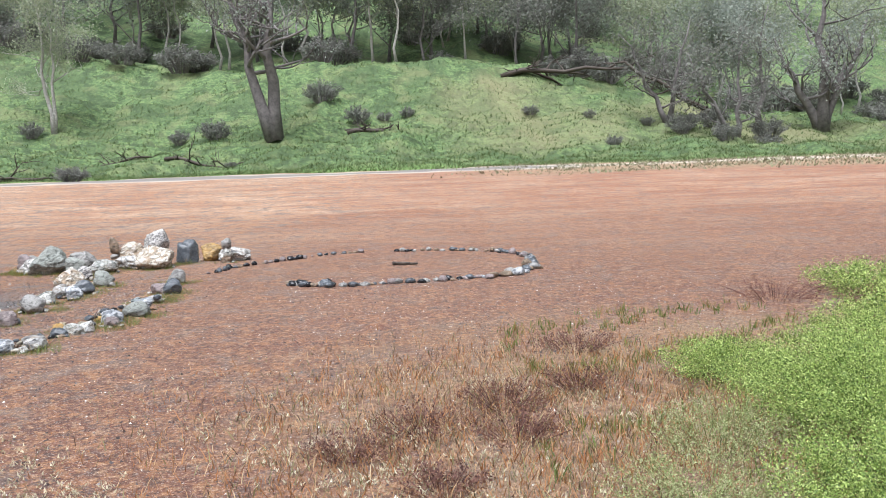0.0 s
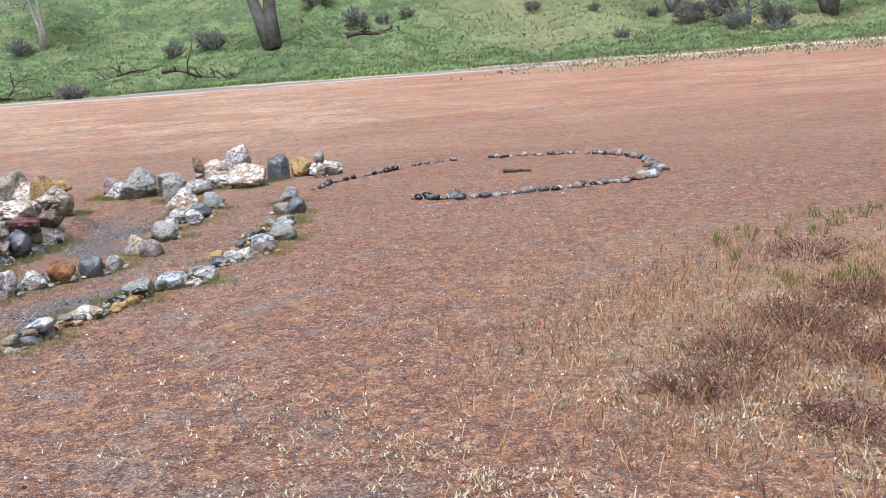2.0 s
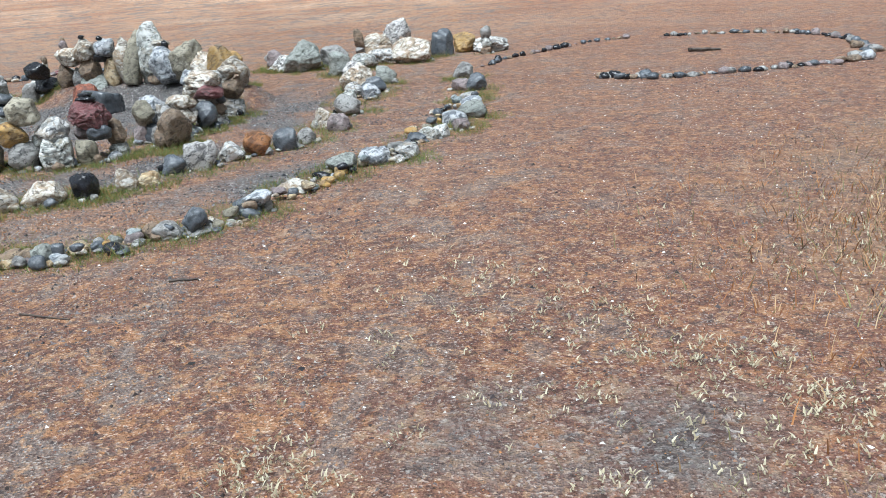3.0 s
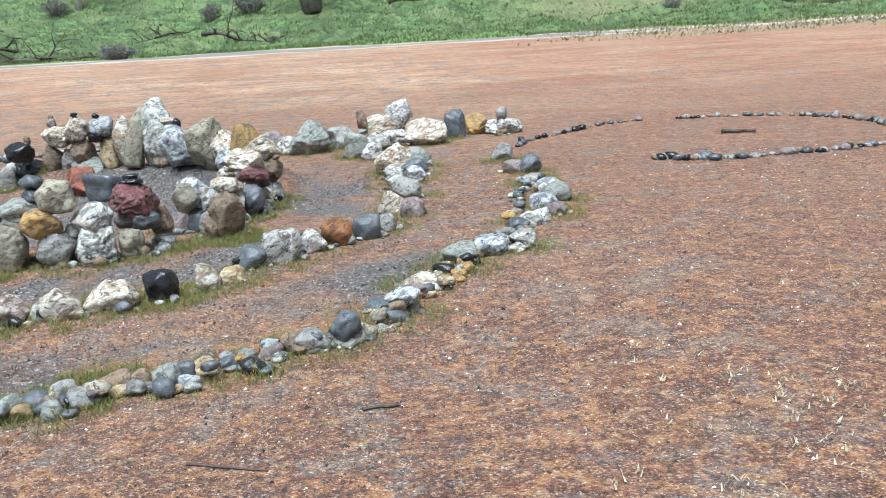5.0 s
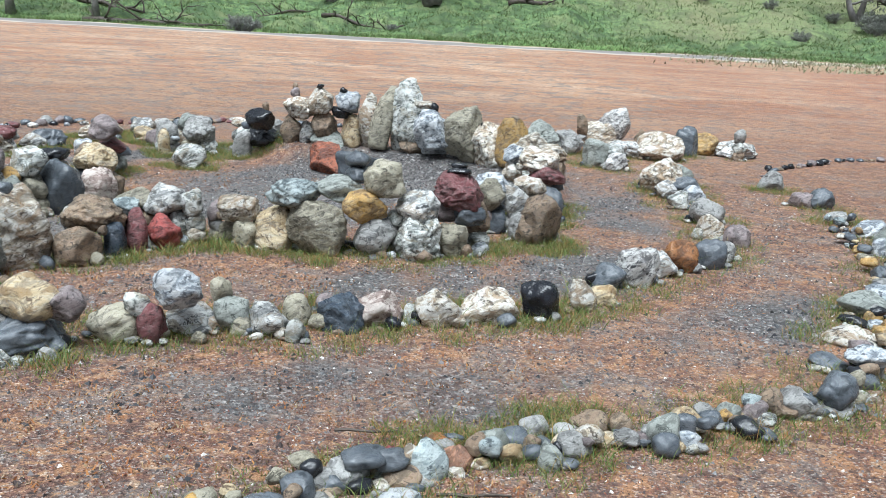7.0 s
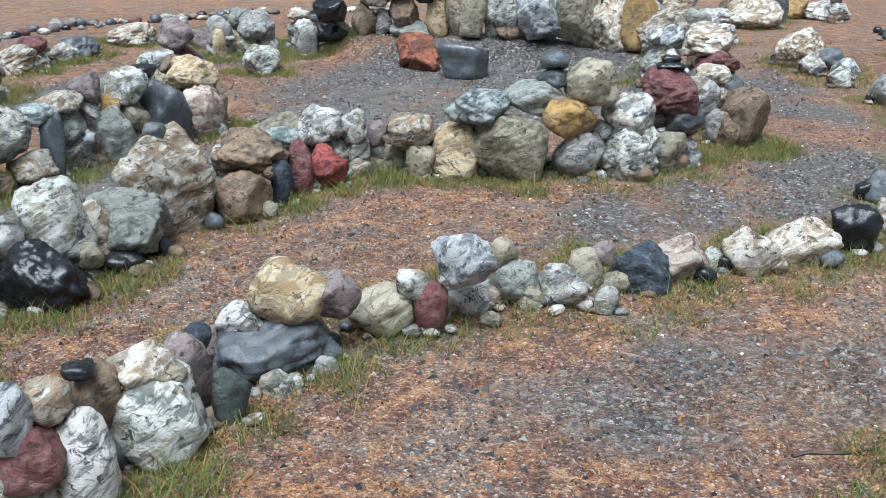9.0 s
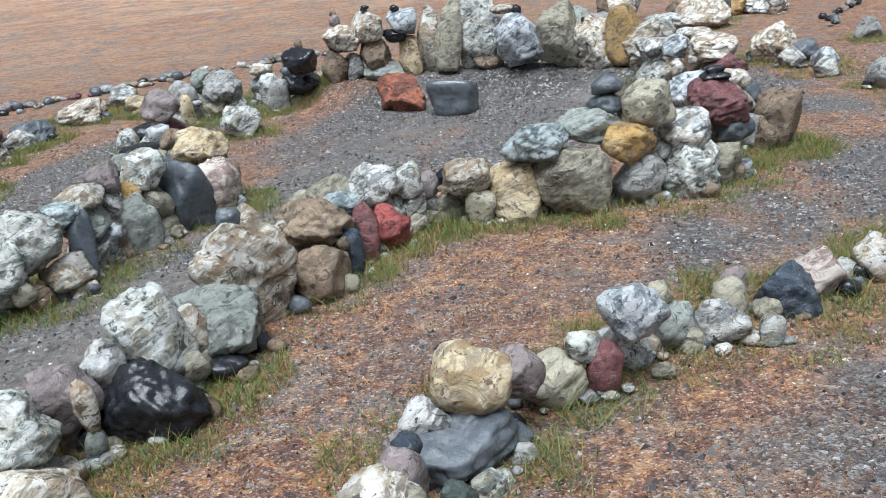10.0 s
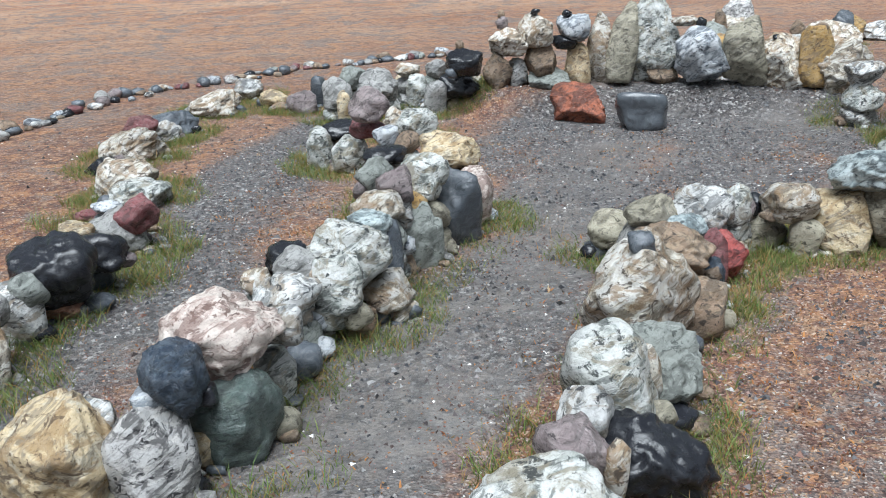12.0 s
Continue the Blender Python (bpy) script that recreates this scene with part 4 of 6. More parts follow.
stone(L, -10.01, 10.93, 0.08, 0.39, 0.33, 0.19, 4, CREAM)
stone(L, -9.79, 11.50, 0.08, 0.24, 0.21, 0.19, 12, WHITE)
stone(L, -9.55, 11.03, 0.07, 0.22, 0.19, 0.16, 2, TAN)
stone(L, -9.49, 10.89, 0.03, 0.17, 0.14, 0.08, 5, BROWN)
stone(K, -7.35, 9.90, 0.12, 0.35, 0.30, 0.26, -9, REDROCK)
stone(K, -6.99, 9.57, 0.12, 0.33, 0.28, 0.25, -17, SLATESM)
stone(C, -8.98, 6.80, 0.03, 0.12, 0.11, 0.08, -15, SLATE)
stone(C, -8.89, 6.79, 0.03, 0.12, 0.11, 0.08, 3, CREAM)
stone(C, -9.33, 6.53, 0.07, 0.14, 0.12, 0.18, 5, MAUVE)
stone(C, -9.23, 6.53, 0.07, 0.14, 0.12, 0.18, 16, GREEN)
stone(C, -9.40, 6.79, 0.04, 0.11, 0.10, 0.11, 12, WHITE)
stone(C, -9.40, 6.79, 0.11, 0.11, 0.10, 0.11, 3, GREEN)
stone(C, -9.28, 6.82, 0.05, 0.16, 0.15, 0.13, 12, OLIVE)
stone(C, -9.28, 6.82, 0.15, 0.16, 0.15, 0.13, -4, CREAM)
stone(C, -9.25, 6.67, 0.18, 0.15, 0.14, 0.16, 7, CREAM)
stone(C, -8.94, 7.15, 0.07, 0.21, 0.19, 0.17, 8, WHITE)
stone(C, -8.94, 7.15, 0.21, 0.21, 0.19, 0.17, -0, GREEN)
stone(C, -8.86, 7.28, 0.05, 0.14, 0.13, 0.13, 3, BROWN)
stone(C, -8.86, 7.28, 0.15, 0.14, 0.13, 0.13, -1, MAUVE)
stone(C, -8.86, 7.28, 0.26, 0.14, 0.13, 0.13, 17, WHITE)
stone(C, -8.72, 7.46, 0.07, 0.21, 0.19, 0.17, 1, OLIVE)
stone(C, -8.72, 7.46, 0.20, 0.21, 0.19, 0.17, 14, OLIVE)
stone(C, -8.91, 7.78, 0.05, 0.19, 0.17, 0.13, -8, MAUVE)
stone(C, -8.91, 7.78, 0.15, 0.19, 0.17, 0.13, 8, WGREEN)
stone(C, -8.59, 8.00, 0.11, 0.19, 0.17, 0.25, -22, SLATE)
stone(C, -8.46, 7.98, 0.11, 0.19, 0.17, 0.25, -25, BROWN)
stone(C, -8.85, 7.99, 0.07, 0.20, 0.18, 0.17, 8, BROWN)
stone(C, -8.85, 7.99, 0.21, 0.20, 0.18, 0.17, -14, CREAM)
stone(C, -8.72, 8.19, 0.05, 0.13, 0.12, 0.12, 5, CREAM)
stone(C, -8.72, 8.19, 0.14, 0.13, 0.12, 0.12, -13, CREAM)
stone(C, -8.72, 8.19, 0.23, 0.13, 0.12, 0.12, -14, WGREEN)
stone(C, -8.82, 8.34, 0.05, 0.13, 0.12, 0.12, -18, WHITE)
stone(C, -8.82, 8.34, 0.14, 0.13, 0.12, 0.12, -23, OLIVE)
stone(C, -8.82, 8.34, 0.23, 0.13, 0.12, 0.12, -24, OLIVE)
stone(C, -9.10, 9.15, 0.07, 0.16, 0.14, 0.18, 11, BROWN)
stone(C, -8.98, 9.17, 0.07, 0.16, 0.14, 0.18, 15, GREEN)
stone(C, -9.09, 10.37, 0.05, 0.13, 0.11, 0.13, 19, WGREEN)
stone(C, -8.99, 10.37, 0.05, 0.13, 0.11, 0.13, 4, GRAY)
stone(C, -8.97, 10.61, 0.10, 0.17, 0.16, 0.23, 5, CREAM)
stone(C, -8.87, 10.60, 0.10, 0.17, 0.16, 0.23, -18, GREEN)
stone(C, -8.81, 10.43, 0.06, 0.18, 0.16, 0.15, -12, OLIVE)
stone(C, -8.67, 10.44, 0.06, 0.18, 0.16, 0.15, 2, WGREEN)
stone(C, -8.10, 10.49, 0.32, 0.06, 0.06, 0.08, -16, BROWN)
stone(C, -8.10, 10.49, 0.37, 0.06, 0.06, 0.08, 4, OLIVE)
stone(C, -8.10, 10.49, 0.42, 0.06, 0.06, 0.08, -10, CREAM)
stone(C, -8.24, 11.20, 0.08, 0.14, 0.12, 0.18, 8, GREEN)
stone(C, -8.15, 11.20, 0.08, 0.14, 0.12, 0.18, -6, GREEN)
stone(C, -8.47, 10.90, 0.05, 0.19, 0.17, 0.13, -24, GRAY)
stone(C, -8.47, 10.90, 0.15, 0.19, 0.17, 0.13, -15, GRAY)
stone(A, -5.63, 9.18, 0.07, 0.23, 0.21, 0.16, -19, WHITE)
stone(A, -5.63, 9.18, 0.20, 0.23, 0.21, 0.16, -12, WGREEN)
stone(A, -5.66, 8.70, 0.06, 0.14, 0.13, 0.15, -1, WHITE)
stone(A, -5.66, 8.70, 0.18, 0.14, 0.13, 0.15, -2, GRAY)
stone(A, -5.66, 8.70, 0.30, 0.14, 0.13, 0.15, -13, CREAM)
stone(A, -5.37, 9.00, 0.09, 0.21, 0.19, 0.21, -25, WHITE)
stone(A, -5.37, 9.00, 0.27, 0.21, 0.19, 0.21, -6, BROWN)
stone(A, -5.99, 7.38, 0.24, 0.18, 0.16, 0.12, -25, MAUVE)
stone(A, -5.87, 7.31, 0.24, 0.18, 0.16, 0.12, -32, SLATE)
stone(A, -5.83, 7.51, 0.05, 0.16, 0.14, 0.13, -52, WGREEN)
stone(A, -7.69, 7.04, 0.09, 0.15, 0.14, 0.20, -8, BROWN)
stone(A, -7.58, 7.04, 0.09, 0.15, 0.14, 0.20, 6, WGREEN)
stone(A, -7.49, 7.09, 0.04, 0.14, 0.12, 0.12, -9, CREAM)
stone(A, -7.49, 7.09, 0.13, 0.14, 0.12, 0.12, 4, WGREEN)
stone(A, -7.39, 7.19, 0.03, 0.09, 0.08, 0.09, 12, OLIVE)
stone(A, -7.39, 7.19, 0.09, 0.09, 0.08, 0.09, 3, GRAY)
stone(A, -7.89, 7.07, 0.10, 0.17, 0.15, 0.22, 13, GRAY)
stone(A, -7.80, 7.07, 0.10, 0.17, 0.15, 0.22, -22, BROWN)
stone(A, -8.00, 7.24, 0.03, 0.13, 0.11, 0.08, -16, SLATE)
stone(A, -7.90, 7.23, 0.03, 0.13, 0.11, 0.08, 11, WHITE)
stone(A, -7.79, 6.84, 0.04, 0.16, 0.14, 0.12, 8, OLIVE)
stone(A, -7.79, 6.84, 0.14, 0.16, 0.14, 0.12, 9, GREEN)
stone(A, -8.01, 6.67, 0.06, 0.12, 0.11, 0.15, -18, GREEN)
stone(A, -8.27, 5.92, 0.03, 0.08, 0.07, 0.08, 2, WGREEN)
stone(A, -8.27, 5.92, 0.08, 0.08, 0.07, 0.08, 13, CREAM)
stone(A, -8.45, 5.84, 0.02, 0.16, 0.14, 0.07, -2, OLIVE)
stone(A, -8.33, 5.85, 0.02, 0.16, 0.14, 0.07, 17, GREEN)
stone(A, -8.50, 5.49, 0.02, 0.06, 0.05, 0.08, 14, SLATE)
stone(A, -8.50, 5.49, 0.07, 0.06, 0.05, 0.08, 2, GREEN)
stone(A, -8.78, 5.29, 0.05, 0.21, 0.19, 0.13, 37, OLIVE)
stone(A, -8.63, 5.34, 0.05, 0.21, 0.19, 0.13, 13, GREEN)
stone(D, -7.81, 4.75, 0.04, 0.13, 0.11, 0.11, 28, SLATE)
stone(E, -3.16, 12.52, 0.05, 0.13, 0.12, 0.13, -9, BROWN)
stone(E, -3.16, 12.52, 0.15, 0.13, 0.12, 0.13, 16, WGREEN)
stone(E, -4.93, 12.94, 0.04, 0.12, 0.11, 0.10, 2, BROWN)
stone(E, -4.93, 12.94, 0.11, 0.12, 0.11, 0.10, 11, GRAY)
stone(E, -5.96, 12.21, 0.03, 0.14, 0.12, 0.08, 20, BROWN)
stone(E, -5.85, 12.23, 0.03, 0.14, 0.12, 0.08, 16, OLIVE)
stone(E, -4.27, 12.54, 0.06, 0.15, 0.14, 0.15, -21, WHITE)
stone(A, -5.40, 8.61, 0.05, 0.18, 0.16, 0.13, 10, WHITE)
stone(A, -5.40, 8.61, 0.15, 0.18, 0.16, 0.13, 24, BROWN)
stone(A, -5.43, 8.30, 0.02, 0.12, 0.11, 0.07, -4, SLATE)
stone(A, -5.34, 8.32, 0.02, 0.12, 0.11, 0.07, -9, GRAY)
stone(A, -5.65, 7.98, 0.05, 0.11, 0.10, 0.13, 37, GRAY)
stone(A, -5.57, 8.01, 0.05, 0.11, 0.10, 0.13, 26, OLIVE)
stone(A, -5.82, 7.93, 0.07, 0.13, 0.11, 0.17, 15, MAUVE)
stone(A, -5.73, 7.95, 0.07, 0.13, 0.11, 0.17, -9, SLATE)
stone(A, -5.52, 8.14, 0.06, 0.23, 0.21, 0.15, 16, GREEN)
stone(A, -5.52, 8.14, 0.18, 0.23, 0.21, 0.15, 4, CREAM)
stone(A, -5.96, 10.68, 0.07, 0.26, 0.23, 0.18, 12, WHITE)
stone(A, -5.96, 10.68, 0.22, 0.26, 0.23, 0.18, 7, GREEN)
stone(L, -10.30, 7.70, 0.04, 0.10, 0.09, 0.11, 32, GRAY)
stone(L, -10.22, 7.72, 0.04, 0.10, 0.09, 0.11, 6, WHITE)
stone(L, -10.21, 8.09, 0.05, 0.14, 0.13, 0.13, 8, SLATE)
stone(L, -10.41, 9.77, 0.06, 0.13, 0.12, 0.15, 11, SLATE)
stone(L, -10.31, 9.80, 0.06, 0.13, 0.12, 0.15, 34, WHITE)


SMALL = {}


def small_stone(x, y, z, w, d, h, turn, look_of, rng):
    """A small stone of a row, gathered with its like into one heap."""
    p, f = rock_points(rng.randrange(99999), w, d, h, look_of[2], 3)
    c, q = math.cos(radians(turn)), math.sin(radians(turn))
    verts, faces, _ = SMALL.setdefault(look_of[1], ([], [], look_of))
    start = len(verts)
    verts += (p @ np.array([(c, q, 0), (-q, c, 0), (0, 0, 1)]) + [x, y, z]).tolist()
    faces += [[i + start for i in t] for t in f]


def wedge_stones(row, looks, seed):
    """Small stones pushed in at the feet and in the gaps of a row's larger stones."""
    rng = random.Random(seed)
    for o in [o for o in scene.objects if o.type == "MESH" and ROW_WORDS[row] in o.get("label", "") and o.dimensions.x > 0.16]:
        c, d = o.location, o.dimensions
        for side in (-1, 1):
            if rng.random() < 0.25:
                continue
            a = o.rotation_euler.z + rng.uniform(-0.7, 0.7)
            w = rng.uniform(0.06, 0.12)
            x, y = c.x + side * math.cos(a) * (d.x * 0.5 - w * 0.2), c.y + side * math.sin(a) * (d.x * 0.5 - w * 0.2)
            foot = float(ground_height(x, y))
            z = foot + w * 0.3 if rng.random() < 0.6 or c.z - foot < 0.15 else c.z - d.z * 0.3
            small_stone(x, y, z, w, w * 0.8, w * rng.uniform(0.6, 0.9), rng.uniform(-40, 40), rng.choice(looks), rng)


wedge_stones(A, [SLATE, WGREEN, BROWN, CREAM, BLACK, GRAY, OLIVE, LGRAY], 5)
wedge_stones(C, [SLATE, WGREEN, WHITE, CREAM, BLACK, MAUVE, OLIVE, LGRAY], 6)
wedge_stones(D, [SLATE, WGREEN, OLIVE, CREAM, BLACK, GRAY], 7)
wedge_stones(L, [SLATE, BLACK, MAUVE, CREAM, GRAY], 8)


def along(pts, gap):
    """Places at even steps along a line of points."""
    out, left = [], 0.0
    for (ax, ay), (bx, by) in zip(pts[:-1], pts[1:]):
        n = math.hypot(bx - ax, by - ay)
        while left < n:
            out.append((ax + (bx - ax) * left / n, ay + (by - ay) * left / n))
            left += gap
        left -= n
    return out


def stone_ring(x, y, label):
    ob = new("stone_ring")
    ob.location = (x, y, 0)
    bpy.context.view_layer.update()
    return tagged(ob, label, "stone ring")


def low_ring(row, pts, gap, size, spread, looks, missing=0.0, ring=None):
    for x, y in along(pts, gap):
        if random.random() < missing:
            continue
        w = size * random.uniform(0.6, 1.5)
        h = w * random.uniform(0.4, 0.75)
        x, y = x + random.gauss(0, spread), y + random.gauss(0, spread)
        stone(row, x, y, h * 0.38 + float(ground_height(x, y)), w, w * random.uniform(0.6, 1.0), h, random.uniform(0, 180), random.choice(looks), ring).matrix_parent_inverse = ring.matrix_world.inverted()


OUTER_RING = [(-6.5, 4.15), (-6.1, 4.42), (-5.75, 4.6), (-5.36, 4.84), (-5.03, 4.96), (-4.66, 5.24), (-4.2, 5.52), (-3.85, 6.35), (-3.5, 7.1), (-3.36, 7.6), (-3.3, 8.4), (-3.14, 9.1)]


def pack_outer_ring():
    rng = random.Random(9)
    looks = [SLATE, BROWN, GRAY, OLIVE, MAUVE, SLATE, BROWN, TAN, BLACK, BLACK, TEAL, CREAM, OCHRE]
    for x, y in along(OUTER_RING, 0.05):
        w = rng.uniform(0.05, 0.11)
        h = w * rng.uniform(0.45, 0.8)
        small_stone(x + rng.gauss(0, 0.045), y + rng.gauss(0, 0.045), h * 0.42 + rng.choice((0, 0, 0.04)), w, w * rng.uniform(0.6, 0.9), h, rng.uniform(-40, 70), rng.choice(looks), rng)
    for words, (verts, faces, look_of) in SMALL.items():
        me = bpy.data.meshes.new("small_stones")
        me.from_pydata(verts, [], faces)
        me.polygons.foreach_set("use_smooth", np.ones(len(me.polygons), bool))
        me.materials.append(look_of[0])
        tagged(new("small_stones", me), f"small {words} stones wedged into the stone rows", "stones", kind="stuff")


pack_outer_ring()
BACK_RING = [(-11.9, 9.9), (-11.55, 10.62), (-11.28, 11.11), (-10.99, 11.78), (-10.57, 12.2), (-10.08, 12.5), (-9.56, 12.82), (-8.99, 13.06), (-8.39, 13.23), (-7.7, 13.35)]
OVAL_FRONT = [(-1.85, 10.04), (-1.52, 9.9), (-1.08, 9.86), (-0.52, 9.95), (0.03, 10.0), (0.5, 10.12), (0.81, 10.44), (1.09, 10.95), (1.14, 11.86), (0.98, 12.42), (0.74, 12.81)]
OVAL_BACK = [(0.74, 12.81), (0.33, 13.1), (-0.16, 13.22), (-0.8, 13.3)]
TAIL = [(-1.2, 13.3), (-1.51, 13.28), (-1.99, 12.93), (-2.43, 12.34), (-2.9, 11.9), (-3.1, 11.4)]
back_ring = stone_ring(-9.5, 12.4, "low ring of small mixed stones on red soil")
oval_ring = stone_ring(-0.4, 11.5, "thin oval ring of small dark stones on red soil")
low_ring(F, BACK_RING, 0.055, 0.1, 0.06, [BLACK, SLATE, SLATE, BROWN, GRAY, SLATE, CREAM, MAUVE, LGRAY, BROWN, WHITE, MAROON, GREEN], ring=back_ring)
low_ring(Q, OVAL_FRONT, 0.07, 0.085, 0.025, [SLATE, BLACK, SLATE, BROWN, GRAY, MAUVE], ring=oval_ring)
low_ring(Q, OVAL_FRONT[:3], 0.08, 0.11, 0.05, [SLATE, GRAY, BLACK], ring=oval_ring)
low_ring(Q, OVAL_FRONT[5:9], 0.09, 0.11, 0.05, [GRAY, SLATE, LGRAY, BROWN], ring=oval_ring)
low_ring(Q, OVAL_BACK, 0.08, 0.08, 0.025, [SLATE, BLACK, GRAY, BROWN], 0.1, ring=oval_ring)
low_ring(Q, TAIL, 0.085, 0.075, 0.025, [SLATE, BLACK, MAUVE, BROWN], 0.1, ring=oval_ring)


# ---- loose small stuff ----
def loose(name, verts, faces, material, label, category, smooth=False):
    me = bpy.data.meshes.new(name)
    me.from_pydata(np.asarray(verts).tolist(), [], np.asarray(faces).tolist())
    if smooth:
        me.polygons.foreach_set("use_smooth", np.ones(len(me.polygons), bool))
    me.materials.append(material)
    return tagged(new(name, me), label, category, kind="stuff")


def blades(x, y, z, height, width, lean, rng):
    """Bent blades, three triangles each, at the given places."""
    n = len(x)
    a = rng.uniform(0, 6.283, n)
    side = np.stack([np.cos(a), np.sin(a), np.zeros(n)], -1) * (width / 2)[:, None]
    b = rng.uniform(0, 6.283, n)
    out = np.stack([np.cos(b), np.sin(b), np.zeros(n)], -1) * (height * lean * rng.uniform(0.3, 1.2, n))[:, None]
    foot = np.stack([x, y, z], -1)
    up = np.zeros((n, 3))
    up[:, 2] = height
    v = np.stack([foot - side, foot + side, foot + up * 0.6 + out * 0.4 - side * 0.7, foot + up * 0.6 + out * 0.4 + side * 0.7, foot + up + out], 1).reshape(-1, 3)
    i = np.arange(n)[:, None] * 5
    f = np.concatenate([i + [0, 1, 3], i + [0, 3, 2], i + [2, 3, 4]], 0)
    return v, f


def scatter(rng, n, x0, x1, y0, y1, chance):
    x, y = rng.uniform(x0, x1, n), rng.uniform(y0, y1, n)
    keep = rng.uniform(0, 1, n) < chance(x, y)
    return x[keep], y[keep]


DRY_BLADE = island_material("straw_blade", (.28, .13, .07), (.46, .22, .09), (.56, .44, .28), (.42, .19, .07), (.12, .075, .06), (.30, .30, .14), (.10, .06, .05), rough=0.75, through_light=0.25)
GREEN_BLADE = island_material("grass_blade_green", (.07, .12, .03), (.13, .20, .05), (.20, .25, .075), (.28, .25, .10), (.36, .19, .065), (.17, .22, .07), (.10, .17, .04), rough=0.55, through_light=0.3)
STRAW_BLADE = island_material("grass_blade_rusty", (.15, .065, .04), (.31, .13, .055), (.44, .21, .07), (.36, .29, .18), (.09, .06, .05), (.22, .17, .10), rough=0.7, through_light=0.2)
PALE_BLADE = island_material("dry_flower_head", (.50, .44, .30), (.62, .58, .44), (.36, .28, .17), rough=0.8, through_light=0.2)
PEBBLES = island_material("pebble_mix", (.04, .04, .044), (.10, .10, .105), (.19, .19, .185), (.07, .065, .065), (.28, .27, .26), (.14, .10, .09), (.10, .11, .12), rough=0.4)
CHIPS = island_material("chip_mix", (.11, .045, .035), (.22, .085, .048), (.42, .20, .08), (.14, .10, .09), (.36, .26, .18), (.09, .06, .055), (.20, .08, .05), rough=0.55)


COARSE = island_material("coarse_gravel_mix", (.02, .02, .022), (.055, .058, .064), (.11, .11, .115), (.03, .03, .03), (.08, .075, .075), (.04, .042, .048), (.15, .15, .155), (.03, .03, .034), (.38, .37, .36), rough=0.28)
WHITE_CHIPS = island_material("white_chip_mix", (.74, .73, .70), (.55, .53, .50), (.80, .79, .76), rough=0.5)
DARK_CHIPS = island_material("dark_chip_mix", (.035, .03, .03), (.10, .075, .07), (.17, .15, .15), (.06, .05, .052), (.22, .12, .09), rough=0.4)
LANE_CHIPS = island_material("lane_chip_mix", (.04, .032, .03), (.28, .13, .06), (.08, .07, .07), (.22, .08, .055), (.18, .165, .16), (.05, .04, .035), (.34, .18, .085), (.12, .08, .065), (.46, .43, .40), (.06, .05, .045), (.14, .09, .07), rough=0.5)


def row_line(x, y):
    """How near a place is to the stone rows, by squares of the plan."""
    d = np.full(np.shape(x), 9.0)
    order = np.argsort(x)
    xs = x[order]
    for sx, sy, r in ROW_STONES:
        i, j = np.searchsorted(xs, (sx - r - 0.4, sx + r + 0.4))
        k = order[i:j]
        d[k] = np.minimum(d[k], np.hypot(x[k] - sx, y[k] - sy) - r)
    return d


ROW_STONES = [(o.matrix_world.translation.x, o.matrix_world.translation.y, o.dimensions.x / 2) for o in scene.objects if o.name.startswith(("boulder", "stone")) and o.type == "MESH" and not o.parent and o.matrix_world.translation.z < 0.2 and "alone" not in o["label"]]


def strew_grass():
    rng = np.random.RandomState(21)
    x, y = scatter(rng, 1500000, -11.6, -2.6, 4.0, 12.5, lambda a, b: np.clip(0.62 + 0.9 * wobble(a, b, 31, 0.7), 0.05, 1) * np.where(a < -5.2, 1.0, 0.4))
    d = row_line(x, y)
    keep = d < 0.14 + 0.09 * wobble(x, y, 32, 0.6) + 0.05 * rng.uniform(-1, 1, len(x))
    x, y = x[keep], y[keep]
    n = len(x)
    h = rng.uniform(0.012, 0.05, n) * np.where(rng.uniform(0, 1, n) < 0.12, 1.8, 1.0) * (1 + 0.4 * wobble(x, y, 37, 0.5))
    v, f = blades(x, y, ground_height(x, y) - 0.005, h, rng.uniform(0.0018, 0.0042, n), 1.1, rng)
    loose("grass_tufts", v, f, GREEN_BLADE, "short green grass growing along the stone rows", "grass")
    x, y = scatter(rng, 300000, -12, 3.5, 2.3, 13.5, lambda a, b: np.clip((0.1 + 0.9 * wobble(a, b, 33, 0.45) + 0.3 * wobble(a, b, 34, 3.0)) * np.where(a > -3.5, 0.4, 0.85) - 0.75 * gravel_at(a, b), 0.015, 1))
    n = len(x)
    h = rng.uniform(0.004, 0.015, n)
    v, f = blades(x, y, ground_height(x, y) - 0.004, h, rng.uniform(0.004, 0.010, n), 1.8, rng)
    loose("dry_grass", v, f, STRAW_BLADE, "sparse rusty orange dry grass on the red soil", "grass")


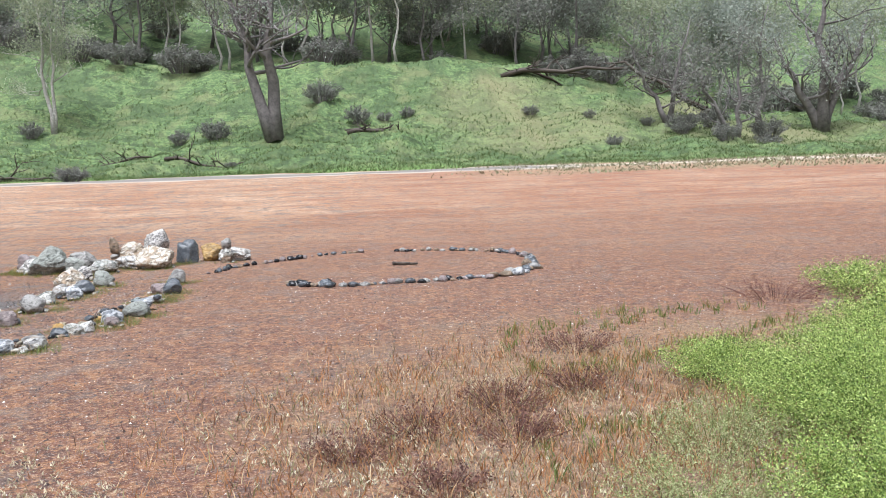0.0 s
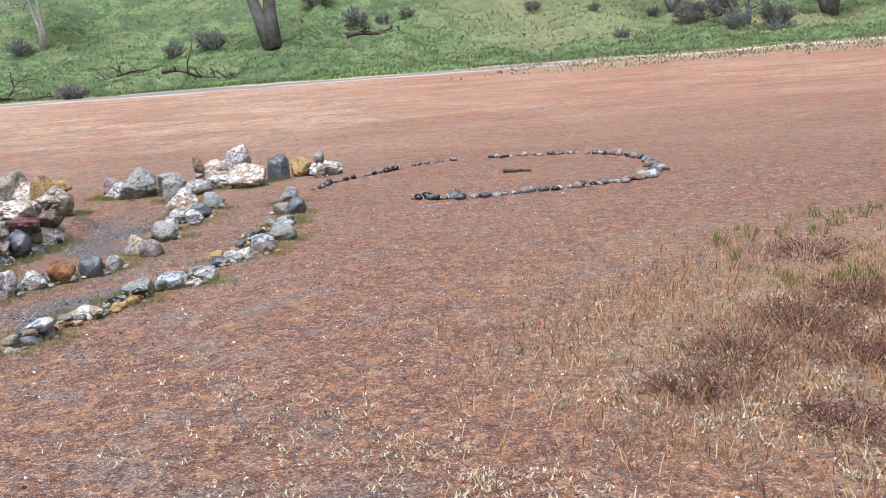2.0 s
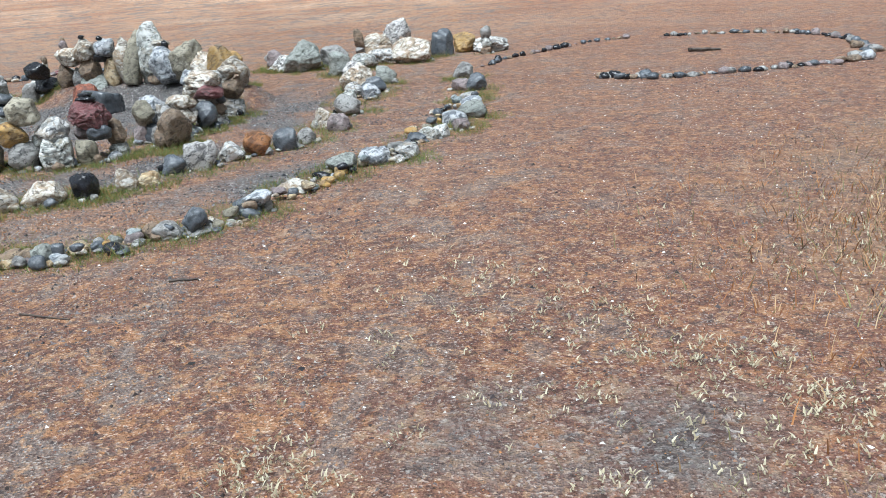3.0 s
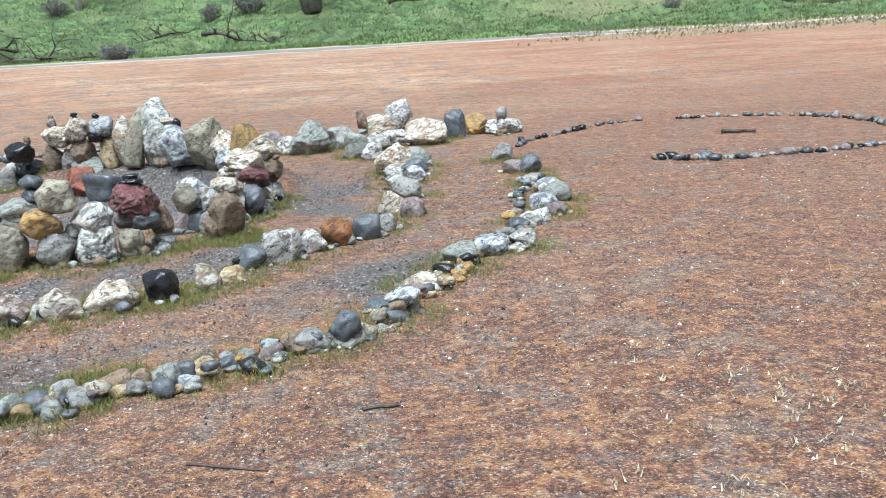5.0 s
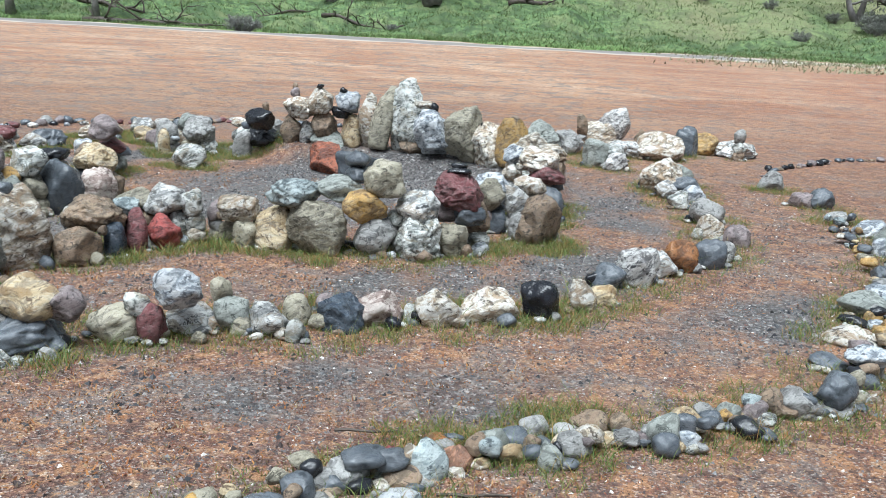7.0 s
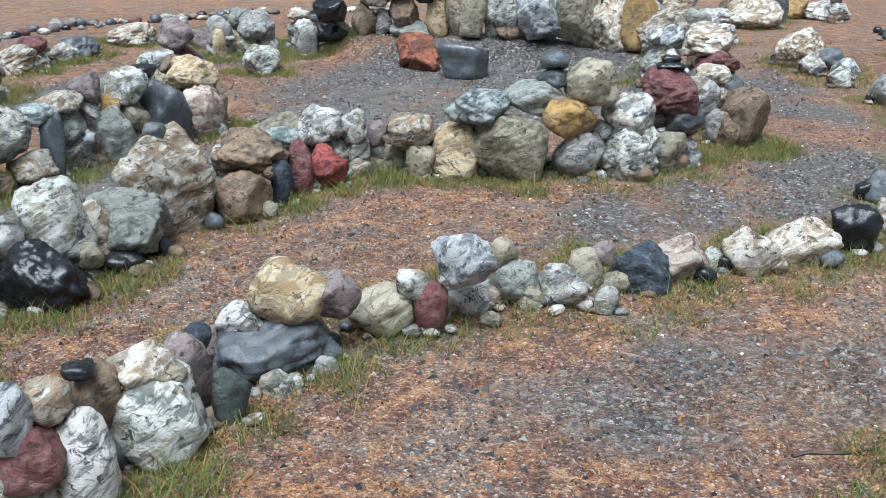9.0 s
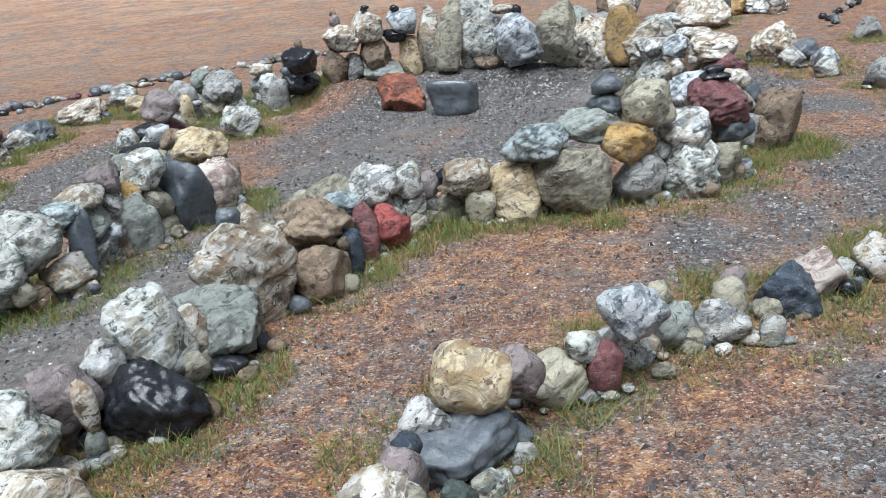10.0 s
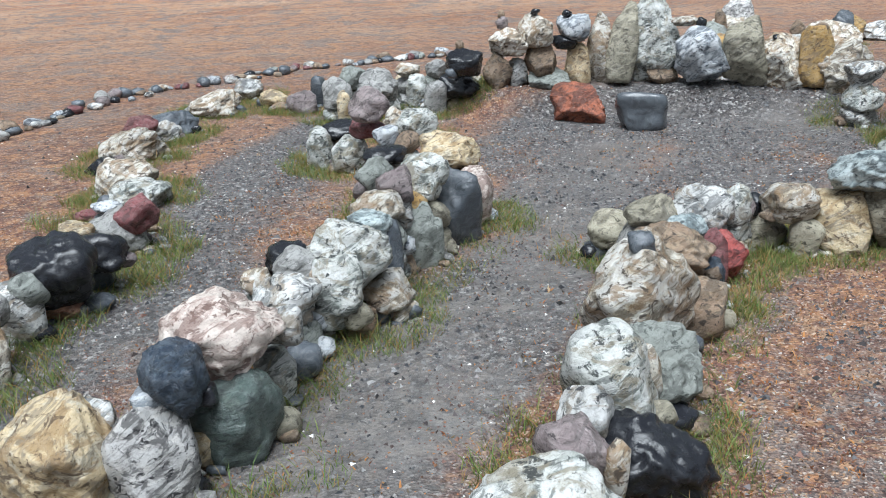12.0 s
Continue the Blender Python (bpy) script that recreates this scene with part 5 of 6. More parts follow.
def strew_pebbles():
    rng = np.random.RandomState(22)
    oct_v = np.array([(1, 0, -0.4), (-0.6, 0.8, -0.4), (-0.6, -0.8, -0.4), (0.2, 0.1, 1)], float)
    oct_f = np.array([(0, 1, 3), (1, 2, 3), (2, 0, 3)])

    def put(name, x, y, lo, hi, material, label):
        n = len(x)
        s = rng.uniform(lo, hi, n) * rng.choice([1, 1, 1, 1.2, 1.5], n)
        a = rng.uniform(0, 6.283, n)
        ca, sa = np.cos(a)[:, None], np.sin(a)[:, None]
        k = oct_v[None] * (s[:, None, None] * rng.uniform(0.6, 1.3, (n, 1, 3)) * [1, 1, 0.6]) * rng.uniform(0.75, 1.25, (n, 4, 1))
        px = k[:, :, 0] * ca - k[:, :, 1] * sa + x[:, None]
        py = k[:, :, 0] * sa + k[:, :, 1] * ca + y[:, None]
        pz = k[:, :, 2] + (ground_height(x, y) + s * 0.2)[:, None]
        f = (np.arange(n)[:, None, None] * 4 + oct_f[None]).reshape(-1, 3)
        loose(name, np.stack([px, py, pz], -1).reshape(-1, 3), f, material, label, "gravel")
    x, y = scatter(rng, 330000, -12, -3.2, 3.6, 12.5, lambda a, b: gravel_at(a, b) ** 1.2 * (1 - 0.75 * mud_at(a, b)))
    put("gravel", x, y, 0.0025, 0.0075, PEBBLES, "loose wet grey gravel on the lanes")
    x, y = scatter(rng, 230000, -12, 3.5, 2.3, 13, lambda a, b: np.clip(0.5 + 0.5 * wobble(a, b, 35, 1.5), 0.1, 1) * (1 - 0.93 * gravel_at(a, b)))
    xl, yl = scatter(rng, 170000, -10.5, -4.0, 4.2, 9.5, lambda a, b: np.clip(0.45 + 0.6 * wobble(a, b, 36, 0.7), 0, 1) * (1 - 0.8 * gravel_at(a, b)))
    x2, y2 = scatter(rng, 80000, -12, -3.2, 3.6, 12.5, lambda a, b: np.clip(gravel_at(a, b) * (0.5 + 0.9 * wobble(a, b, 38, 0.8)) * (1 - 0.85 * mud_at(a, b)), 0.02, 0.8))
    put("coarse_gravel", x2, y2, 0.006, 0.013, COARSE, "coarse dark wet gravel lying on the lanes")
    x2, y2 = scatter(rng, 5500, -11.5, 3.0, 2.3, 10.5, lambda a, b: np.clip(0.5 + 0.7 * wobble(a, b, 39, 1.7), 0.1, 1))
    put("white_chips", x2, y2, 0.003, 0.008, WHITE_CHIPS, "scattered white quartz chips on wet soil")
    x2, y2 = scatter(rng, 48000, -10.5, 2.0, 2.6, 10.5, lambda a, b: np.clip(0.4 + 0.8 * wobble(a, b, 40, 1.1), 0.08, 1) * np.where(a < -3.5, 1.0, 0.5) * (1 - 0.8 * gravel_at(a, b)))
    put("dark_chips", x2, y2, 0.005, 0.011, DARK_CHIPS, "scattered dark stone chips on wet red soil")
    put("lane_chips", xl, yl, 0.002, 0.0055, LANE_CHIPS, "mixed red, grey and orange chips in the lanes")
    put("soil_chips", x, y, 0.0018, 0.005, CHIPS, "small red and brown chips strewn over soil")




def rubble():
    """Small stones wedged along the low outer ring and between the larger ones."""
    rng = np.random.RandomState(24)
    groups = {}
    for x, y, r in ROW_STONES:
        for _ in range(4):
            a, s = rng.uniform(0, 6.283), rng.uniform(0.014, 0.036)
            px, py = x + math.cos(a) * (r + 0.3 * s), y + math.sin(a) * (r * 0.7 + 0.3 * s)
            k, f = rock_points(rng.randint(9999), s * rng.uniform(1.6, 2.8), s * rng.uniform(1.2, 2.2), s * rng.uniform(0.7, 1.3), 0.85, 2)
            turn = rng.uniform(0, 6.283)
            k = k @ np.array([(math.cos(turn), math.sin(turn), 0), (-math.sin(turn), math.cos(turn), 0), (0, 0, 1)])
            verts, faces = groups.setdefault(rng.randint(5), ([], []))
            start = len(verts)
            verts += (k + [px, py, s * 0.35]).tolist()
            faces += [[i + start for i in q] for q in f]
    for key, look_of in enumerate((GRAY, SLATE, BROWN, WGREEN, CREAM)):
        if key in groups:
            loose("rubble", *groups[key], look_of[0], f"small {look_of[1]} rubble between the row stones", "rubble", True)


strew_grass()
strew_pebbles()
rubble()

# ---- weeds, shrubs and litter near the walk ----
WEED_BROWN = island_material("dry_weed_brown", (.085, .045, .045), (.17, .085, .07), (.24, .13, .09), (.11, .06, .06), rough=0.8, through_light=0.2)
# The darkest leaf tones paint shaded gaps, the palest paint highlights.
SHRUB_LEAF = island_material("shrub_leaf_lit_and_shaded", (.10, .18, .04), (.34, .48, .12), (.60, .70, .26), (.46, .59, .17), (.05, .085, .03), (.24, .36, .09), rough=0.5, through_light=0.35)
SHRUB_PALE = island_material("weed_leaf_pale", (.20, .26, .09), (.36, .42, .19), (.46, .50, .27), (.30, .27, .13), rough=0.6, through_light=0.3)
SHRUB_STEM = plain_material("shrub_stem", (.13, .16, .05), (.20, .22, .08))
# Far tree and bush leaves: tones lifted towards grey to paint distance haze.
DARK_LEAF = island_material("bush_leaf_dark", (.16, .165, .15), (.23, .235, .21), (.30, .30, .27), rough=0.7, through_light=0.45)
TREE_LEAF = island_material("tree_leaf_hazed_grey_green", (.27, .31, .27), (.35, .39, .34), (.43, .47, .41), (.31, .34, .31), rough=0.7, through_light=0.5)
PALE_LEAF = island_material("tree_leaf_pale", (.27, .31, .21), (.35, .39, .27), (.43, .46, .33), rough=0.6, through_light=0.4)
BARK = plain_material("bark_dark", (.12, .11, .11), (.23, .21, .205), 0.85, 2.5)
BARK_PALE = plain_material("bark_pale", (.30, .28, .26), (.52, .50, .47), 0.8, 5)
WOOD_WET = plain_material("wet_dead_wood", (.035, .028, .024), (.10, .08, .065), 0.6, 14)


def part(name, verts, faces, material, parent, label="", smooth=False):
    me = bpy.data.meshes.new(name)
    me.from_pydata(np.asarray(verts).tolist(), [], [list(f) for f in faces])
    if smooth:
        me.polygons.foreach_set("use_smooth", np.ones(len(me.polygons), bool))
    me.materials.append(material)
    ob = new(name, me)
    ob.parent = parent
    return tagged(ob, label)


def thing(name, x, y, z, turn, label, category, group=""):
    ob = new(name)
    ob.matrix_basis = pose(x, y, z, 0, 0, turn)
    return tagged(ob, label, category, group)


class Shape:
    """Vertices and faces gathered for one mesh."""

    def __init__(self):
        self.v, self.f = [], []

    def tube(self, pts, radii, sides=6):
        start = len(self.v)
        for k, (p, r) in enumerate(zip(pts, radii)):
            a, b = pts[max(0, k - 1)], pts[min(len(pts) - 1, k + 1)]
            d = (Vector(b) - Vector(a)).normalized()
            u = d.orthogonal().normalized()
            w = d.cross(u)
            for i in range(sides):
                t = 6.2832 * i / sides
                self.v.append(tuple(Vector(p) + (u * math.cos(t) + w * math.sin(t)) * r))
        for k in range(len(pts) - 1):
            for i in range(sides):
                j = (i + 1) % sides
                s = start + k * sides
                self.f.append((s + i, s + j, s + sides + j, s + sides + i))
        self.f.append(tuple(start + (len(pts) - 1) * sides + i for i in range(sides)))
        self.f.append(tuple(start + i for i in reversed(range(sides))))

    def leaves(self, centre, spread, count, size, rng, flat=0.7):
        c = np.array(centre) + rng.normal(size=(count, 3)) * np.array([spread, spread, spread * flat])
        a, b = rng.normal(size=(count, 3)), rng.normal(size=(count, 3))
        a /= np.linalg.norm(a, axis=1)[:, None]
        b /= np.linalg.norm(b, axis=1)[:, None]
        s = size * rng.uniform(0.5, 1.4, (count, 1))
        start = len(self.v)
        self.v += np.stack([c - a * s, c + a * s, c + b * s], 1).reshape(-1, 3).tolist()
        self.f += [(start + 3 * i, start + 3 * i + 1, start + 3 * i + 2) for i in range(count)]


def limb(shape, crown, start, direction, length, radius, depth, rng, leaf, twig_drop=0.0):
    """A crooked tapering limb that forks; leaf = (count, size, spread) at its last twigs."""
    pts, p, d = [start], Vector(start), Vector(direction).normalized()
    steps = 4
    for k in range(steps):
        d = (d + Vector(rng.normal(size=3) * 0.22) + Vector((0, 0, 0.06 - twig_drop))).normalized()
        p = p + d * (length / steps)
        pts.append(tuple(p))
    end = radius * 0.45
    shape.tube(pts, [radius + (end - radius) * k / steps for k in range(steps + 1)], 6 if radius > 0.06 else 4)
    if depth == 0:
        if leaf[0]:
            crown.leaves(pts[-1], leaf[2], leaf[0], leaf[1], rng)
            crown.leaves(pts[2], leaf[2] * 0.8, leaf[0] // 2, leaf[1], rng)
        return
    for k in range(3 if depth > 1 else 3):
        at = pts[2 + k % 3]
        side = Vector(rng.normal(size=3))
        side.z = abs(side.z) * 0.3
        limb(shape, crown, at, d * 0.7 + side.normalized() * 0.9, length * rng.uniform(0.5, 0.75), radius * 0.5, depth - 1, rng, leaf, twig_drop)


def tree(x, y, seed, height, trunk_r, bark, leaf_mat, leaf, label, lean=0.0, clear=0.3, limbs=6, name="tree", stems=None, turn=0.0, group=""):
    rng = np.random.RandomState(seed)
    wood, crown = Shape(), Shape()
    stems = stems or [(lean, rng.uniform(-0.1, 0.1), 1.0)]
    for sx, sy, share in stems:
        pts, n = [], 7
        for k in range(n + 1):
            s = k / n
            wob = rng.normal(size=2) * 0.02 * height * (0 < k)
            pts.append((sx * height * s + wob[0], sy * height * s + wob[1], height * share * s - 0.3 * (k == 0)))
        r = trunk_r * (0.6 + 0.4 * share)
        wood.tube(pts, [r * (1.35 if k == 0 else 1) * (1 - 0.85 * k / n) for k in range(n + 1)], 8)
        for k in range(limbs):
            s = clear + (0.98 - clear) * (k + rng.uniform(0.2, 0.8)) / limbs
            i = min(n - 1, int(s * n))
            a, b = Vector(pts[i]), Vector(pts[i + 1])
            at = a.lerp(b, s * n - i)
            ang = rng.uniform(0, 6.283)
            out = Vector((math.cos(ang), math.sin(ang), rng.uniform(0.15, 0.7)))
            limb(wood, crown, tuple(at), out, height * share * rng.uniform(0.2, 0.36) * (1.25 - 0.6 * s), r * 0.45 * (1.1 - s), 2, rng, leaf)
    ob = thing(name, x, y, float(ground_height(x, y)), turn, label, "tree", group)
    part("trunk", wood.v, wood.f, bark, ob, smooth=True)
    if crown.v:
        part("crown", crown.v, crown.f, leaf_mat, ob)
    return ob


def shrub(x, y, seed, radius, height, leaf_mat, stem_mat, stems, per_stem, size, label, name="shrub", group="", droop=0.25):
    rng = np.random.RandomState(seed)
    wood, crown = Shape(), Shape()
    for _ in range(stems):
        a, out = rng.uniform(0, 6.283), radius * math.sqrt(rng.uniform(0.02, 1))
        h = height * rng.uniform(0.55, 1.05) * (1 - 0.45 * (out / radius) ** 2)
        p0 = Vector((math.cos(a) * out * 0.35, math.sin(a) * out * 0.35, -0.03))
        p2 = Vector((math.cos(a) * out, math.sin(a) * out, h))
        p1 = p0.lerp(p2, 0.5) + Vector((0, 0, h * droop))
        pts = [tuple(p0), tuple(p1), tuple(p2)]
        wood.tube(pts, [size * 0.28, size * 0.2, size * 0.08], 3)
        for k in range(per_stem):
            s = rng.uniform(0.3, 1.0)
            q = p0.lerp(p1, s * 2) if s < 0.5 else p1.lerp(p2, s * 2 - 1)
            crown.leaves(tuple(q), radius * 0.05, 3, size, rng, 1.0)
    ob = thing(name, x, y, float(ground_height(x, y)), 0, label, "shrub", group)
    part("stem", wood.v, wood.f, stem_mat, ob)
    part("foliage", crown.v, crown.f, leaf_mat, ob)
    return ob


GREEN_SHRUB = "feathery bright green shrub growing in dry grass"
shrub(2.1, 4.3, 1, 0.75, 0.50, SHRUB_LEAF, SHRUB_STEM, 320, 74, 0.0065, GREEN_SHRUB, group="green shrubs")
shrub(2.75, 5.2, 2, 0.8, 0.50, SHRUB_LEAF, SHRUB_STEM, 280, 74, 0.0065, GREEN_SHRUB, group="green shrubs")
shrub(1.75, 3.3, 3, 0.55, 0.34, SHRUB_LEAF, SHRUB_STEM, 210, 66, 0.0065, GREEN_SHRUB, group="green shrubs")
shrub(2.5, 3.6, 4, 0.8, 0.55, SHRUB_LEAF, SHRUB_STEM, 260, 74, 0.0065, GREEN_SHRUB, group="green shrubs")
shrub(1.75, 5.35, 5, 0.5, 0.28, SHRUB_LEAF, SHRUB_STEM, 150, 61, 0.0065, GREEN_SHRUB, group="green shrubs")
shrub(0.55, 3.0, 8, 0.4, 0.15, SHRUB_PALE, SHRUB_STEM, 90, 26, 0.0055, "low wispy pale green weed in dry grass", "weed", "green weeds")
shrub(1.0, 3.35, 9, 0.5, 0.24, SHRUB_PALE, SHRUB_STEM, 120, 30, 0.0055, "low wispy pale green weed in dry grass", "weed", "green weeds")
shrub(1.3, 4.1, 10, 0.45, 0.26, SHRUB_PALE, SHRUB_STEM, 110, 26, 0.0055, "low wispy pale green weed in dry grass", "weed", "green weeds")
shrub(4.1, 8.3, 6, 0.75, 0.36, SHRUB_LEAF, SHRUB_STEM, 140, 26, 0.012, GREEN_SHRUB, group="green shrubs")
shrub(3.5, 6.6, 7, 0.6, 0.35, SHRUB_LEAF, SHRUB_STEM, 90, 26, 0.012, GREEN_SHRUB, group="green shrubs")
for k, (x, y, r, h) in enumerate([(-0.15, 4.55, 0.38, 0.17), (0.3, 4.95, 0.35, 0.18), (0.35, 4.4, 0.3, 0.14), (-0.5, 4.2, 0.28, 0.13), (0.95, 6.4, 0.4, 0.16), (3.1, 8.2, 0.6, 0.22), (-0.05, 3.7, 0.25, 0.12), (0.8, 5.3, 0.3, 0.14)]):
    shrub(x, y, 20 + k, r, h, WEED_BROWN, WEED_BROWN, 90, 5, 0.008, "low clump of dry purplish-brown weeds", "dry_weed", "dry weeds", 0.1)


def strew_weeds():
    rng = np.random.RandomState(41)

    def near(a, b):
        return np.exp(-(np.hypot((a - 0.9) / 1.9, (b - 4.4) / 1.9)) ** 3)
    x, y = scatter(rng, 150000, -2.4, 4.5, 2.5, 8.5, lambda a, b: near(a, b) * np.clip(0.6 + 0.6 * wobble(a, b, 42, 0.6), 0, 1))
    n = len(x)
    v, f = blades(x, y, ground_height(x, y) - 0.004, rng.uniform(0.02, 0.09, n), rng.uniform(0.003, 0.007, n), 0.9, rng)
    loose("dry_stalks", v, f, DRY_BLADE, "tangle of dry straw and rusty grass stalks", "grass")
    x, y = scatter(rng, 16000, -3.4, 3.2, 2.4, 6.2, lambda a, b: np.clip(0.25 + 0.9 * wobble(a, b, 43, 0.9), 0, 1) * np.exp(-((b - 3.7 - 0.25 * a) / 1.3) ** 2))
    rep = 5
    x, y = np.repeat(x, rep) + rng.normal(0, 0.008, len(x) * rep), np.repeat(y, rep) + rng.normal(0, 0.008, len(y) * rep)
    n = len(x)
    v, f = blades(x, y, ground_height(x, y) + rng.uniform(0.0, 0.03, n), rng.uniform(0.006, 0.02, n), rng.uniform(0.005, 0.011, n), 1.2, rng)
    loose("dry_flowers", v, f, PALE_BLADE, "small pale dried flower heads among the weeds", "flowers")
    x, y = scatter(rng, 5000, 0.4, 4.5, 3.0, 8.0, lambda a, b: np.clip(wobble(a, b, 44, 0.7), 0, 1))
    x, y = np.repeat(x, 6) + rng.normal(0, 0.02, len(x) * 6), np.repeat(y, 6) + rng.normal(0, 0.02, len(y) * 6)
    n = len(x)
    v, f = blades(x, y, ground_height(x, y), rng.uniform(0.03, 0.10, n), rng.uniform(0.004, 0.009, n), 0.7, rng)
    loose("green_weeds", v, f, GREEN_BLADE, "scattered low green weeds in dry grass", "grass")
    # clumps of low green weed in the lanes
    x, y = scatter(rng, 2600, -9.8, -5.4, 4.3, 9.6, lambda a, b: (1 - gravel_at(a, b)))
    x, y = np.repeat(x, 9) + rng.normal(0, 0.025, len(x) * 9), np.repeat(y, 9) + rng.normal(0, 0.025, len(y) * 9)
    n = len(x)
    v, f = blades(x, y, ground_height(x, y), rng.uniform(0.005, 0.016, n), rng.uniform(0.004, 0.009, n), 1.4, rng)
    loose("lane_weeds", v, f, STRAW_BLADE, "low rusty moss and weeds in the lanes", "grass")


strew_weeds()


def stick(x0, y0, x1, y1, r, label):
    rng = np.random.RandomState(int(abs(x0) * 100))
    s = Shape()
    pts = []
    for k in range(6):
        t = k / 5
        x, y = x0 + (x1 - x0) * t + rng.normal() * r, y0 + (y1 - y0) * t + rng.normal() * r
        pts.append((x, y, float(ground_height(x, y)) + r * 0.8))
    s.tube(pts, [r * (1 - 0.1 * k) for k in range(6)], 6)
    me = bpy.data.meshes.new("stick")
    me.from_pydata(s.v, [], s.f)
    me.materials.append(WOOD_WET)
    tagged(new("stick", me), label, "stick", "fallen sticks")


TWIG = "thin wet fallen twig lying on soil"
stick(-0.74, 11.6, -0.38, 11.43, 0.028, "short dark log lying inside the oval ring")
stick(-5.72, 4.46, -5.52, 4.52, 0.006, TWIG)
stick(-4.75, 4.28, -4.48, 4.2, 0.006, TWIG)
stick(-4.2, 4.66, -4.05, 4.66, 0.008, TWIG)
stick(-6.12, 4.84, -5.9, 4.86, 0.006, TWIG)
stick(-8.28, 8.0, -8.15, 8.2, 0.006, TWIG)


# ---- the hillside ----
def grow_hill_grass():
    rng = np.random.RandomState(51)
    x, y = scatter(rng, 260000, -75, 75, 55.5, 97, lambda a, b: green_at(a, b) * np.clip(0.75 + 0.5 * wobble(a, b, 52, 6), 0.2, 1) * np.exp(-((b - 56) / 40)))
    n = len(x)
    v, f = blades(x, y, ground_height(x, y) - 0.03, rng.uniform(0.06, 0.30, n), rng.uniform(0.03, 0.08, n), 1.3, rng)
    loose("hill_grass", v, f, island_material("hill_grass_blade", (.065, .10, .04), (.115, .17, .066), (.17, .225, .09), (.20, .23, .11), (.08, .12, .05), rough=0.6, through_light=0.4), "fresh green grass on the hillside", "grass")
    x, y = scatter(rng, 30000, -5, 60, 38, 57, lambda a, b: dry_at(a, b) * np.clip(0.5 + 0.6 * wobble(a, b, 53, 4), 0, 1))
    n = len(x)
    v, f = blades(x, y, ground_height(x, y) - 0.02, rng.uniform(0.04, 0.2, n), rng.uniform(0.04, 0.10, n), 1.2, rng)
    loose("verge_grass", v, f, island_material("verge_blade", (.22, .19, .13), (.34, .31, .22), (.16, .19, .09), (.27, .22, .17), rough=0.8), "dry grass strip beside the far road", "grass")


grow_hill_grass()

OAK = "large bare old tree forking low on the hillside"
tree(-14.1, 74.0, 61, 16, 0.62, BARK, TREE_LEAF, (7, 0.12, 0.7), OAK, limbs=16, clear=0.38, stems=[(0.02, 0.0, 1.0), (-0.24, 0.05, 0.85)])
PALE_TREE = "slender pale-barked tree with light grey-green leaves"
tree(-34.5, 78.5, 62, 13, 0.22, BARK_PALE, PALE_LEAF, (46, 0.10, 0.6), PALE_TREE, limbs=8, clear=0.3, stems=[(-0.06, 0, 1.0), (0.02, 0.02, 0.8)])
tree(36.5, 85, 63, 15, 0.62, BARK, TREE_LEAF, (12, 0.16, 0.9), "broad old tree with spreading low limbs", limbs=9, clear=0.2, stems=[(0.0, 0, 1.0), (-0.32, 0, 0.6), (0.3, 0, 0.7)])
tree(24.6, 74, 64, 8, 0.26, BARK, DARK_LEAF, (12, 0.14, 0.6), "dark leaning tree with tangled twigs", limbs=9, clear=0.12, stems=[(-0.5, 0, 0.9), (0.05, 0, 1.0)])
tree(20.5, 80, 65, 9, 0.28, BARK, DARK_LEAF, (10, 0.14, 0.7), "dark leaning tree with tangled twigs", limbs=9, clear=0.15, stems=[(-0.45, 0.1, 0.9), (0.2, 0, 1.0)])
tree(29.5, 82, 66, 11, 0.3, BARK, TREE_LEAF, (14, 0.15, 0.8), "dark tree with dense tangled twigs", limbs=9, clear=0.15)
tree(-36, 62, 67, 7, 0.25, BARK, DARK_LEAF, (14, 0.12, 0.6), "dark low tree beside the far road", limbs=9, clear=0.1)
tree(-41, 60, 68, 8, 0.3, BARK, DARK_LEAF, (16, 0.12, 0.7), "dark low tree beside the far road", limbs=9, clear=0.1)

FOREST = [
    tree(-60, 108, 71, 14, 0.2, BARK, TREE_LEAF, (46, 0.17, 1.0), "tall grey-green woodland tree on the hill", limbs=10, clear=0.12, group="woodland trees"),
    tree(-48, 104, 72, 12, 0.16, BARK_PALE, TREE_LEAF, (40, 0.16, 1.0), "slim pale-trunked woodland tree on the hill", limbs=9, clear=0.25, group="woodland trees"),
    tree(-40, 110, 73, 15, 0.22, BARK, TREE_LEAF, (46, 0.17, 1.1), "tall grey-green woodland tree on the hill", limbs=11, clear=0.15, group="woodland trees"),
    tree(-30, 103, 74, 11, 0.14, BARK_PALE, PALE_LEAF, (38, 0.15, 0.9), "slim pale-trunked woodland tree on the hill", limbs=9, clear=0.3, group="woodland trees"),
    tree(-22, 108, 75, 13, 0.2, BARK, DARK_LEAF, (46, 0.17, 1.0), "dark woodland tree on the hill", limbs=10, clear=0.1, group="woodland trees"),
]
rng_forest = random.Random(8)
for k in range(135):
    depth = rng_forest.random()
    y = 97 + 52 * depth ** 1.3
    x = rng_forest.uniform(-0.72, 0.72) * y
    if y < 101 and 0 < x < 14:
        continue
    source = FOREST[rng_forest.choice((0, 1, 1, 2, 3, 3, 3, 4))]
    ob = copy_thing(source, pose(x, y, float(ground_height(x, y)), 0, 0, rng_forest.uniform(0, 360)))
    s = rng_forest.uniform(0.75, 1.2)
    ob.scale = (s, s, s * rng_forest.uniform(0.9, 1.15))

